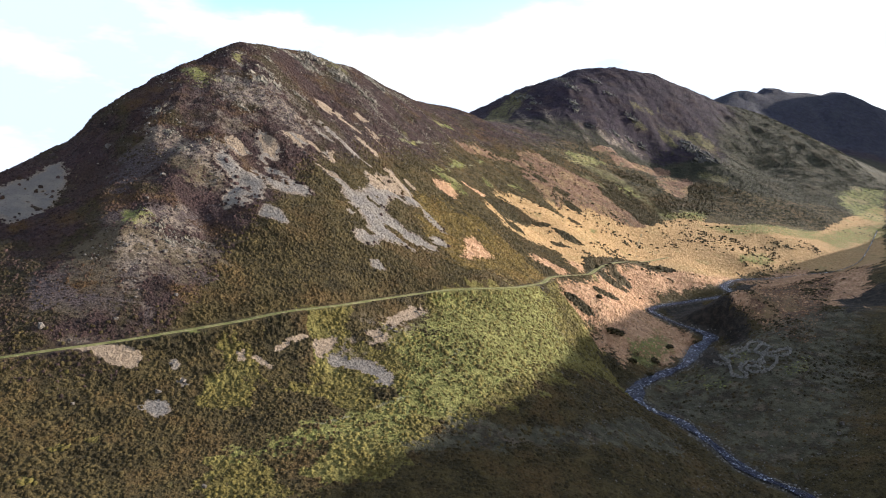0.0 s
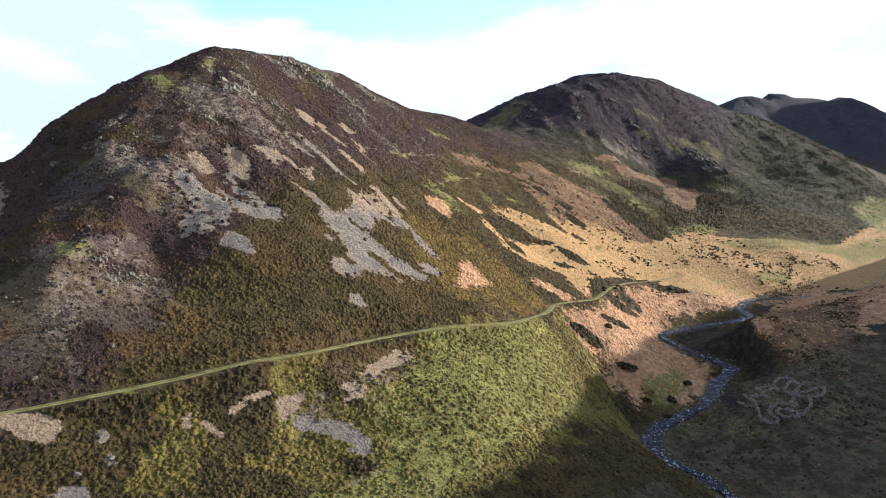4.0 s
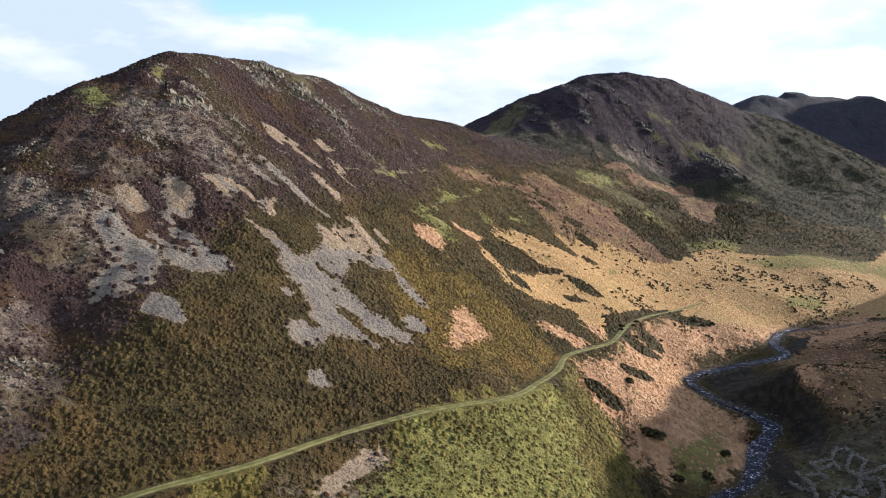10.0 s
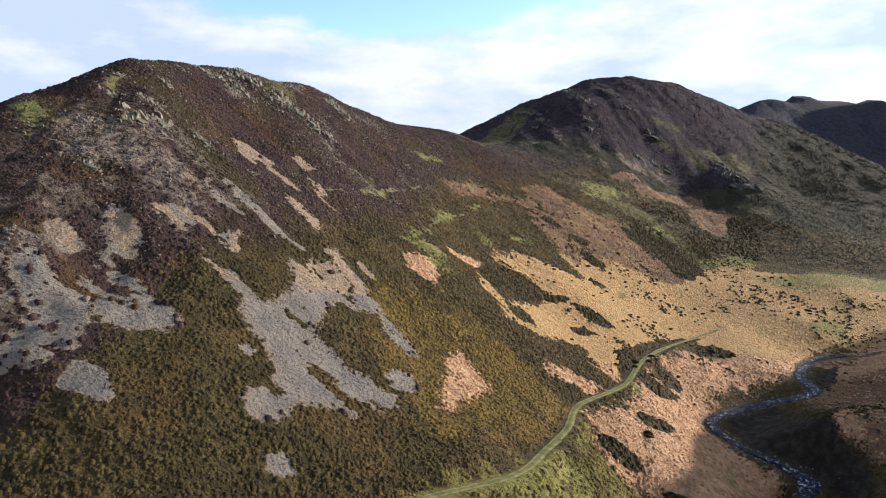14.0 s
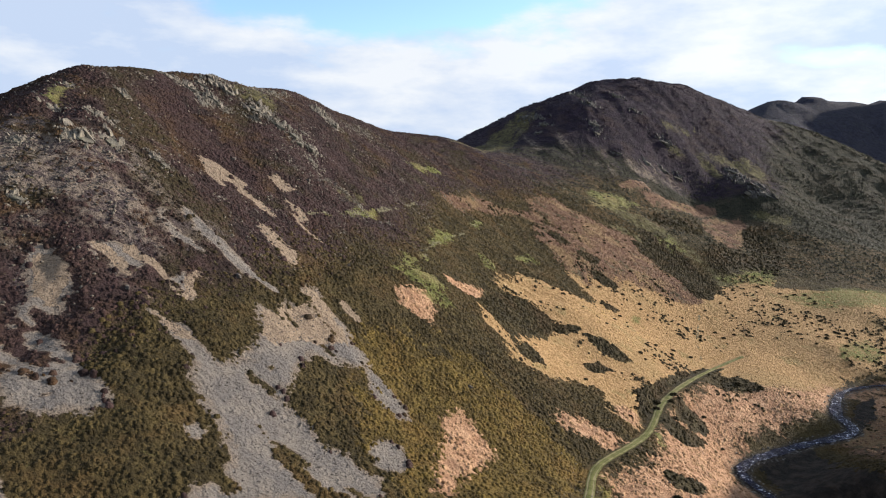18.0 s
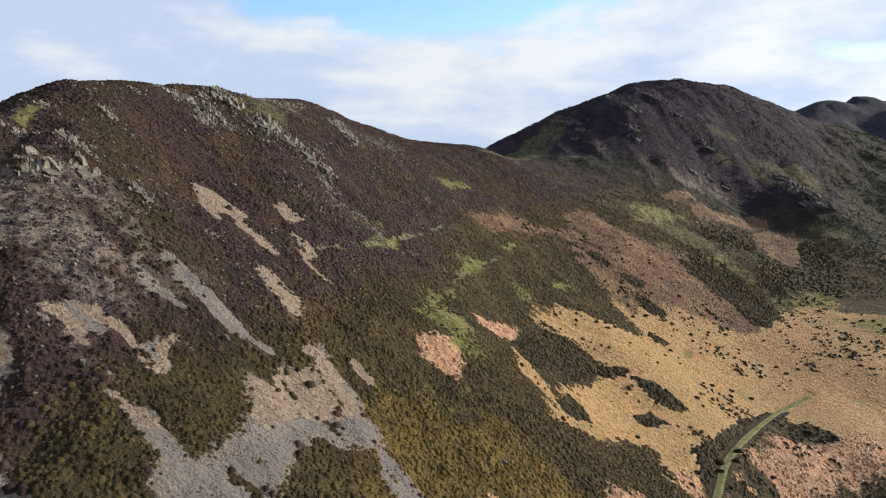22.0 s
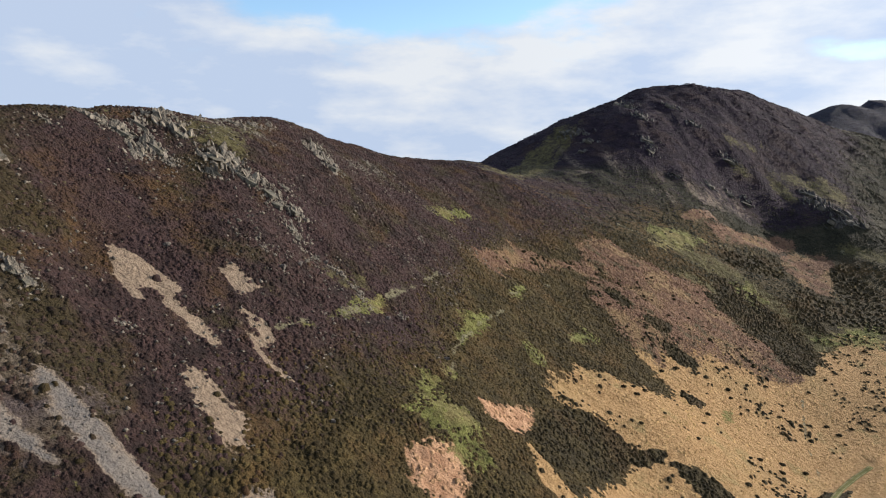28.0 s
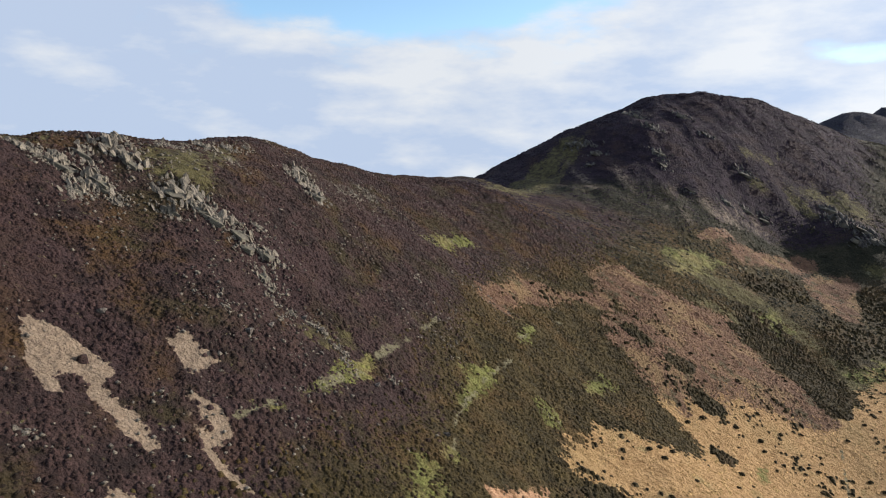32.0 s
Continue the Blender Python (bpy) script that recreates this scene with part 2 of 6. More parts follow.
    rim = k.mix(k.span(fine, 0.4, 0.7), (0.132, 0.106, 0.084), (0.200, 0.161, 0.128))
    stone = k.mix(k.span(k.calc("ADD", k.attr("scree"), k.calc("MULTIPLY", ragged, 0.7)), 0.55, 0.95), rim, stone)
    stony = k.calc("MULTIPLY", k.attr("stony"), k.span(k.noise(0.5, 6, 0.7), 0.43, 0.58))
    bare = k.calc("MAXIMUM", layer("scree", 1.0), k.calc("MULTIPLY", stony, 0.9))
    col = k.mix(bare, col, stone)
    earth = k.mix(k.span(k.noise(1.1, 6, 0.65), 0.35, 0.7), (0.160, 0.120, 0.086), (0.240, 0.184, 0.134))
    col = k.mix(layer("earth", 1.0), col, k.mix(k.span(fine, 0.55, 0.8, 0.0, 0.6), earth, (0.120, 0.095, 0.075)))
    bank = k.mix(k.span(fine, 0.4, 0.7), (0.028, 0.024, 0.020), (0.085, 0.076, 0.066))
    col = k.mix(k.attr("bed"), col, bank)
    k.colour(col)
    rough = k.calc("ADD", k.calc("MULTIPLY", fine, 0.5), k.calc("ADD", mid, k.calc("MULTIPLY", k.noise(0.9, 4, 0.6), 0.8)))
    k.bump(rough, 1.0, 0.95)
    return k.m


def plant_material(name, dark, light, third, tip=0.35, zones=()):
    """Low growth: the ground's mottling, with a tone of its own for each plant and paler tips."""
    k = Mat(name, 0.9, 0.1)
    g = k.node("ShaderNodeNewGeometry")
    rnd = g.outputs["Random Per Island"]
    c = moor_tone(k, dark, light, third, zones)
    c = k.mix(k.span(rnd, 0.0, 0.40, 0.75, 0.0), c, tuple(v * 0.65 for v in dark))
    c = k.mix(k.span(rnd, 0.62, 1.0, 0.0, 0.65), c, tuple(v * 1.3 for v in light))
    speck = k.noise(5.0, 4, 0.7)
    c = k.mix(k.span(speck, 0.5, 0.85, 0.0, tip), c, (light[0] * 2.0, light[1] * 1.9, light[2] * 1.9))
    c = k.mix(k.span(speck, 0.42, 0.2, 0.0, 0.5), c, (dark[0] * 0.4, dark[1] * 0.4, dark[2] * 0.4))
    k.colour(c)
    k.bump(speck, 1.0, 0.25)
    return k.m


def rock_material(name, base, lichen, dark=(0.07, 0.06, 0.055)):
    k = Mat(name, 0.88, 0.25)
    n1, n2, n3 = k.noise(0.7, 6, 0.62), k.noise(4.0, 6, 0.7), k.noise(1.3, 5, 0.6, (1.0, 1.0, 0.25))
    r = k.node("ShaderNodeObjectInfo").outputs["Random"]
    c = k.mix(k.span(n1, 0.38, 0.66), base, tuple(v * 1.5 for v in base))
    c = k.mix(k.span(n3, 0.56, 0.7, 0.0, 0.8), c, lichen)
    c = k.mix(k.span(n3, 0.44, 0.30, 0.0, 0.9), c, dark)
    c = k.mix(k.span(n2, 0.55, 0.8, 0.0, 0.5), c, tuple(v * 1.9 for v in base))
    cracks = k.noise(2.4, 5, 0.7, (1.0, 1.0, 0.18))
    c = k.mix(k.span(cracks, 0.47, 0.38, 0.0, 0.85), c, dark)
    c = k.mix(k.calc("MULTIPLY", r, 0.35), c, dark)
    k.colour(c)
    k.bump(k.calc("ADD", n2, k.calc("MULTIPLY", n1, 1.5)), 1.0, 0.35)
    return k.m


def water_material():
    k = Mat("stream_water", 0.4, 0.07)
    foam = k.span(k.noise(1.1, 7, 0.8), 0.56, 0.60)
    foam = k.calc("MULTIPLY", foam, k.span(k.noise(0.25, 4, 0.6), 0.36, 0.52))
    deep = k.mix(k.span(k.noise(0.7, 4, 0.6), 0.4, 0.65), (0.002, 0.004, 0.014), (0.008, 0.012, 0.038))
    k.colour(k.mix(foam, deep, (0.72, 0.76, 0.86)))
    k.link(k.calc("ADD", k.calc("MULTIPLY", foam, 0.4), 0.36), k.bsdf.inputs["Roughness"])
    k.bump(k.noise(1.3, 6, 0.7), 1.0, 0.6)
    return k.m


def track_material():
    k = Mat("track_grass", 0.95, 0.1)
    n1, n2, rut = k.noise(0.5, 5, 0.6), k.noise(4.0, 5, 0.7), k.attr("rut")
    green = k.mix(k.span(n1, 0.35, 0.68), (0.080, 0.084, 0.026), (0.142, 0.138, 0.050))
    earth = k.mix(k.span(n2, 0.35, 0.7), (0.165, 0.142, 0.078), (0.260, 0.222, 0.128))
    c = k.mix(k.span(k.calc("ADD", rut, k.calc("MULTIPLY", k.calc("SUBTRACT", n1, 0.5), 1.4)), 0.35, 0.75), green, earth)
    k.colour(k.mix(k.span(n2, 0.5, 0.85, 0.0, 0.5), c, (0.22, 0.20, 0.09)))
    k.bump(n2, 0.8, 0.12)
    return k.m


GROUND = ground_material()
BEDROCK = rock_material("bedrock", (0.085, 0.078, 0.062), (0.115, 0.110, 0.070), (0.026, 0.024, 0.022))
HEATHER = plant_material("heather", *HEATHER_TONES, 0.22, HEATHER_ZONES)
OLIVE = plant_material("young_heather", *OLIVE_TONES, 0.25)
HAZED_HEATHER = plant_material("hazed_heather", *FAR_HAZE_TONES, 0.2)
SHADED_BILBERRY = plant_material("shaded_bilberry", *FAR_SHADED_GREEN_TONES, 0.2)
BILBERRY = plant_material("bilberry", *BILBERRY_TONES, 0.25)
GORSE = plant_material("gorse", *GORSE_TONES, 0.25)
FERN = plant_material("dead_bracken", (0.200, 0.112, 0.060), (0.360, 0.222, 0.128), (0.250, 0.168, 0.090))
RUST = plant_material("rust_bracken", (0.088, 0.051, 0.032), (0.160, 0.098, 0.061), (0.150, 0.102, 0.053))
TUSSOCK = plant_material("pale_grass", (0.220, 0.134, 0.058), (0.360, 0.238, 0.108), (0.230, 0.165, 0.068))
TURF = plant_material("hill_grass", (0.070, 0.074, 0.020), (0.142, 0.146, 0.045), (0.150, 0.128, 0.050))
SWARD = plant_material("green_scrub", *SWARD_TONES, 0.3)
CRAG = rock_material("crag_rock", (0.148, 0.130, 0.106), (0.198, 0.178, 0.128), (0.026, 0.023, 0.021))
DARK_CRAG = rock_material("dark_crag_rock", (0.072, 0.068, 0.066), (0.095, 0.100, 0.066), (0.018, 0.018, 0.020))
STONE = rock_material("scree_stone", (0.096, 0.085, 0.075), (0.155, 0.131, 0.108))
WALLSTONE = rock_material("wall_stone", (0.150, 0.140, 0.127), (0.24, 0.23, 0.18))
WATER = water_material()
TRACK_GRASS = track_material()

# ---- the lie of the land: heights follow named landforms, with relief noise on top ----
LAND = []


def landform(what, nodes):
    LAND.extend(nodes)


TRACK = [(-205, 62, 30.0), (-150, 86, 31.5), (-112, 105, 33.1), (-81, 123, 35.7), (-65, 133, 36.4), (-46.3, 146.6, 37.5), (-36.4, 154.5, 38.4), (-24.8, 163.2, 38.5), (-12, 178, 38.1),
         (3, 190.5, 38.1), (19.8, 203, 36.8), (27.8, 219, 35), (35, 235, 33.6), (40.7, 252.3, 33), (53, 269, 31.4), (60.9, 281.8, 30.2), (70.8, 302.4, 30.7),
         (83.6, 321.5, 30.3), (104, 350.1, 27.2), (121.3, 365.6, 27.8)]
STREAM = [(110, 10, -9.0), (98, 70, -6.8), (92, 118, -5), (89, 135, -3.8), (84.8, 150.7, -2.5), (79.8, 156.8, -1.8), (74.9, 164.1, -1.1), (71.8, 175.1, 0.4), (66.8, 187.5, 2.2), (60.4, 193.5, 3.2), (59.4, 203, 3.9),
          (63.8, 213, 4.6), (75.2, 222.2, 5.9), (82.7, 226.3, 7.8), (94.3, 247.6, 7.7), (105.2, 262.4, 8.8), (101.9, 271.6, 9.6), (95.3, 280.6, 11.1), (92.6, 298.5, 12.7),
          (114.9, 311.6, 13.9), (135, 317.3, 16.3), (137.4, 330.6, 18), (151.1, 351.7, 17.8), (166, 361, 17.5), (180, 363.5, 17.9), (195.7, 368.1, 19.1), (213, 369.7, 20.8), (235, 385, 24.0), (262, 420, 28.0), (300, 472, 36.0)]
landform("crest of the near hill", [(-180, 152, 36), (-150, 173, 52), (-126, 195, 68), (-107, 224, 90), (-97, 250, 105.5), (-82, 283, 121), (-78, 303, 124.5), (-72, 321, 125.5),
         (-58, 348, 125), (-51, 381, 127.5), (-37, 415, 123), (-24, 448, 119), (-8, 483, 117.5), (6, 506, 116.5)])
landform("back of the near hill", [(-190, 212, 16), (-165, 235, 34), (-150, 270, 56), (-122, 282, 92), (-120, 325, 100), (-105, 395, 104), (-95, 480, 98), (-35, 540, 103), (-250, 420, 70)])
landform("upper slope of the near hill", [(-107, 189, 63), (-88, 208, 83), (-80, 233, 101), (-68, 256, 107), (-62, 283, 109), (-58, 306, 113), (-46, 326, 116),
         (-33, 354, 114), (-20, 390, 110), (-6, 428, 110), (12, 466, 112), (26, 490, 108)])
landform("middle slope of the near hill", [(-83, 171, 63), (-72, 186, 69), (-62, 211, 79), (-49, 227, 83), (-47, 254, 91), (-41, 274, 92), (-34, 289, 95.5),
         (-26, 314, 95.5), (-16, 339, 95), (-5, 374, 97), (8, 409, 97), (25, 439, 99), (50, 469, 96)])
landform("lower slope of the near hill", [(-60, 176, 58.5), (-45, 186, 60.5), (-36, 198, 64), (-28, 218, 67), (-20, 247, 69.5), (-10, 272, 72), (0, 290, 71),
         (9, 318, 70), (9, 347, 77), (22, 370, 76), (40, 400, 76), (64, 437, 79), (85, 470, 81), (107, 495, 82)])
landform("foot of the heather", [(-63, 153, 47), (-40, 166, 45), (-17, 186, 45), (-4, 213, 49), (6, 233, 47), (14, 263, 52), (22, 300, 58), (34, 331, 56),
         (44, 365, 59), (62, 395, 62), (85, 420, 60), (115, 441, 53), (150, 471, 56)])
landform("shelf under the track", [(-70, 107, 27), (-51, 126, 28), (-26, 151, 31), (-10, 151, 28), (7, 165, 29.5), (18, 187, 31), (32, 207, 29), (41, 226, 28),
         (48, 247, 27.5), (62, 266, 27)])
landform("near slopes", [(-60, 60, 16), (-20, 108, 17.5), (-8, 121, 19.6), (8, 137, 20.4), (31, 169, 19.9), (25, 118, 10), (47, 130, 7), (40, 190, 20), (45, 158, 13),
         (52, 232, 18), (63, 238, 15.5), (20, 70, 3), (-120, 60, 28), (-200, 90, 30)])
landform("meadow", [(79, 330, 31), (95, 320, 24.5), (115, 376, 31), (127, 417, 44), (136, 437, 46), (153, 486, 59), (107, 520, 95), (184, 546, 76), (200, 481, 51),
         (200, 421, 38), (118, 335, 24), (165, 375, 26)])
landform("far side of the stream", [(106, 150, 2.5), (114, 171, 6), (140, 213, 13), (178, 274, 19.8), (181, 313, 23.7), (131, 253, 18.8), (112, 198, 10), (120, 238, 15),
         (147, 246, 20), (187, 322, 24.5), (101, 205, 8.8), (110, 228, 12.5), (112, 265, 15.5), (205, 332, 27), (275, 395, 30), (300, 440, 33), (350, 520, 40)])
landform("crest of the shading ridge", [(200, 60, 92), (259, 219, 97), (287, 248, 101), (321, 319, 101), (362, 383, 100), (380, 437, 84), (430, 520, 60), (190, -80, 70)])
landform("back of the shading ridge", [(480, 220, 105), (520, 420, 85), (420, 20, 90), (700, 200, 60)])
landform("lower far hill", [(109, 545, 109), (131, 558, 107), (163, 566, 91), (190, 579, 96), (211, 559, 88), (229, 581, 88), (271, 590, 78), (262, 481, 45), (300, 560, 66)])
landform("upper far hill", [(40, 568, 117), (75, 585, 133), (106, 595, 145), (118, 618, 153), (140, 631, 157), (166, 607, 134), (181, 610, 128), (214, 645, 140),
         (231, 611, 108), (270, 658, 121)])
landform("crest of the far hill", [(20, 559, 113), (57, 607, 140), (90, 641, 156.5), (122, 671, 170.5), (162, 673, 173.5), (205, 694, 171.5), (240, 718, 166), (285, 757, 153),
         (330, 688, 126), (357, 649, 101), (392, 620, 74)])
landform("back of the far hill", [(-60, 640, 85), (20, 700, 115), (110, 780, 130), (210, 830, 125), (-200, 640, 60)])
# heights of 200 and over: a ridge added out of view to shade this hill
landform("third hill, and an added unseen ridge that shades it", [(330, 847, 162), (370, 876, 176), (415, 896, 182), (515, 896, 178), (600, 947, 157), (420, 760, 105), (520, 780, 95), (480, 650, 55), (640, 800, 80),
         (690, 950, 210), (750, 1000, 250), (790, 930, 240), (900, 1000, 200), (400, 1010, 120), (560, 1030, 120), (720, 1010, 100)])
landform("country all round", [(0, -60, -6), (-160, -60, 35), (120, -60, 10), (-450, 100, 30), (-450, 500, 30), (-500, -400, 20), (0, -500, 0), (500, -400, 40), (-400, 1000, 20),
         (0, 1100, 40), (300, 1300, 40), (900, 600, 60), (1000, 1100, 50), (1000, -200, 50), (-1000, 400, 0), (-900, 1400, 0), (400, 1800, 0), (1400, 1700, 20), (-900, -900, 0), (1400, -900, 20)])


def densify(line, step):
    pts = []
    for (x0, y0, z0), (x1, y1, z1) in zip(line, line[1:]):
        k = max(1, int(math.hypot(x1 - x0, y1 - y0) / step))
        pts += [(x0 + (x1 - x0) * i / k, y0 + (y1 - y0) * i / k, z0 + (z1 - z0) * i / k) for i in range(k)]
    return pts + [line[-1]]


def smooth_line(line, per=6):
    """A Catmull-Rom curve through the line's points."""
    p = np.array([line[0], *line, line[-1]], float)
    out = []
    for i in range(1, len(p) - 2):
        a, b, c, d = p[i - 1 : i + 3]
        for k in range(per):
            s = k / per
            out.append(0.5 * (2 * b + (c - a) * s + (2 * a - 5 * b + 4 * c - d) * s**2 + (3 * b - a - 3 * c + d) * s**3))
    out.append(p[-1])
    return np.array(out)


# low swells and hollows on those forms: place and height of each
SWELLS = []


def swells(what, places):
    SWELLS.extend(places)


swells("lower slopes and the green spur", [(-99, 130, 0.6), (-73, 130, -0.5), (-47, 130, 0.6), (-60, 156, 0.6), (-34, 156, 1.8), (-8, 156, -0.7), (-73, 182, -1.0), (-47, 182, -1.1), (31, 182, 1.6), (57, 182, -2.3)])
swells("valley floor beyond the stream", [(70, 156, -0.5), (83, 182, 2.7), (109, 182, 0.5), (135, 182, -0.5), (70, 208, 3.0), (96, 208, 3.0), (122, 208, -1.2), (83, 234, 0.8), (109, 234, 0.8), (135, 234, 1.6), (161, 234, -0.6), (96, 260, -1.0), (122, 260, -0.9), (148, 260, 2.4), (83, 286, 1.6), (135, 286, 1.0), (161, 286, 1.4), (187, 286, -0.7), (70, 312, 0.8)])
swells("screes of the near hill", [(-86, 208, 1.7), (-60, 208, -0.9), (-34, 208, -2.5), (18, 208, 0.6), (-73, 234, -1.7), (-47, 234, 0.9), (-21, 234, -0.6), (5, 234, 0.5), (57, 234, -1.1), (-34, 260, 0.5), (44, 260, 1.3)])
swells("heather under the crags", [(-73, 286, 0.5), (-47, 286, -0.6), (-21, 286, -2.9), (5, 286, 1.2), (57, 286, -2.0), (-86, 312, -2.0), (-60, 312, 3.3), (-8, 312, -0.6), (44, 312, -3.6), (-73, 338, -0.9), (-21, 338, 1.3), (31, 338, -0.6), (57, 338, 6.6)])
swells("head of the valley", [(83, 338, 1.1), (109, 338, -2.1), (135, 338, 1.5), (161, 338, 1.1), (-60, 364, 1.1), (-34, 364, -2.8), (18, 364, 0.9), (-73, 390, 1.0), (31, 390, -1.2), (57, 390, -0.6), (83, 390, 0.9), (135, 390, -0.8), (161, 390, -0.7), (187, 390, -0.8), (213, 390, -0.7), (-8, 416, 0.7), (18, 416, -1.6), (44, 416, -2.8), (70, 416, 1.0), (96, 416, 0.6), (148, 416, -0.5), (174, 416, -1.6), (200, 416, 0.6), (57, 442, -1.4), (187, 442, -2.1), (18, 468, 1.6), (70, 468, -0.9)])
swell = np.array(SWELLS, float)


def swell_height(x, y):
    d2 = (np.ravel(x)[:, None] - swell[None, :, 0]) ** 2 + (np.ravel(y)[:, None] - swell[None, :, 1]) ** 2
    return np.exp(-d2 / 518.0) @ swell[:, 2]


# the track and the stream keep their own heights on top of the swells
for name, line in (("track", TRACK), ("stream", STREAM)):
    landform(name, [(x, y, z - float(swell_height(x, y)[0])) for x, y, z in line])
nodes = np.array(LAND, float)
SOFTNESS = 9.0


def kernel(r2):
    return -np.sqrt(r2 + SOFTNESS**2)


def solve_land():
    n = len(nodes)
    d2 = ((nodes[:, None, :2] - nodes[None, :, :2]) ** 2).sum(2)
    a = np.zeros((n + 1, n + 1))
    a[:n, :n] = kernel(d2) - 0.9 * np.eye(n)
    a[:n, n] = a[n, :n] = 1
    return np.linalg.solve(a, np.r_[nodes[:, 2], 0])


LAND_WEIGHTS = solve_land()


def base_height(x, y):
    shape = np.shape(x)
    q = np.stack([np.ravel(x), np.ravel(y)], 1).astype(float)
    out = np.empty(len(q))
    for i in range(0, len(q), 40000):
        s = q[i : i + 40000]
        d2 = (s[:, :1] - nodes[None, :, 0]) ** 2 + (s[:, 1:] - nodes[None, :, 1]) ** 2
        out[i : i + 40000] = kernel(d2) @ LAND_WEIGHTS[:-1] + LAND_WEIGHTS[-1]
        out[i : i + 40000] += swell_height(s[:, 0], s[:, 1])
    return out.reshape(shape)


LATTICE = np.random.RandomState(7).rand(256, 256)


def value_noise(x, y):
    """Smooth noise from 0 to 1 with a feature size of one."""
    xi, yi = np.floor(x).astype(int), np.floor(y).astype(int)
    fx, fy = x - xi, y - yi
    fx, fy = fx * fx * (3 - 2 * fx), fy * fy * (3 - 2 * fy)
    a, b = LATTICE[xi & 255, yi & 255], LATTICE[(xi + 1) & 255, yi & 255]
    c, d = LATTICE[xi & 255, (yi + 1) & 255], LATTICE[(xi + 1) & 255, (yi + 1) & 255]
    return (a * (1 - fx) + b * fx) * (1 - fy) + (c * (1 - fx) + d * fx) * fy


def fbm(x, y, size, octaves=4, rough=0.5, seed=0.0):
    """Layered noise from about -1 to 1."""
    total, amp, norm, f = 0.0, 1.0, 0.0, 1.0 / size
    for o in range(octaves):
        ca, sa = math.cos(0.7 * o + 0.3), math.sin(0.7 * o + 0.3)
        total = total + amp * (2 * value_noise((ca * x - sa * y) * f + 17.3 * o + seed, (sa * x + ca * y) * f + 9.1 * o + seed * 1.7) - 1)
        norm, amp, f = norm + amp, amp * rough, f * 2.03
    return total / norm


def near_line(x, y, line):
    """Distance to a line of (x, y, z) points, and the line's height there; far points get a large distance."""
    shape = np.shape(x)
    x, y = np.ravel(x).astype(float), np.ravel(y).astype(float)
    dist, high = np.full(len(x), 99.0), np.zeros(len(x))
    for a, b in zip(line[:-1], line[1:]):
        near = np.where((x > min(a[0], b[0]) - 14) & (x < max(a[0], b[0]) + 14) & (y > min(a[1], b[1]) - 14) & (y < max(a[1], b[1]) + 14))[0]
        if not len(near):
            continue
        vx, vy = b[0] - a[0], b[1] - a[1]
        s = np.clip(((x[near] - a[0]) * vx + (y[near] - a[1]) * vy) / (vx * vx + vy * vy + 1e-9), 0, 1)
        d = np.hypot(x[near] - a[0] - s * vx, y[near] - a[1] - s * vy)
        better = d < dist[near]
        dist[near[better]] = d[better]
        high[near[better]] = (a[2] + s * (b[2] - a[2]))[better]
    return dist.reshape(shape), high.reshape(shape)


def smoothstep(a, b, v):
    s = np.clip((v - a) / (b - a), 0, 1)
    return s * s * (3 - 2 * s)


TRACK_LINE = smooth_line(TRACK)
STREAM_LINE = smooth_line(STREAM)
# a dry gully that drops from the track to the stream beside the green spur
GULLY_LINE = smooth_line([(38, 241, 33.2), (45, 233, 25.9), (51.6, 223.3, 18.6), (56.6, 213.3, 12.6), (60.5, 204.1, 8.9)])


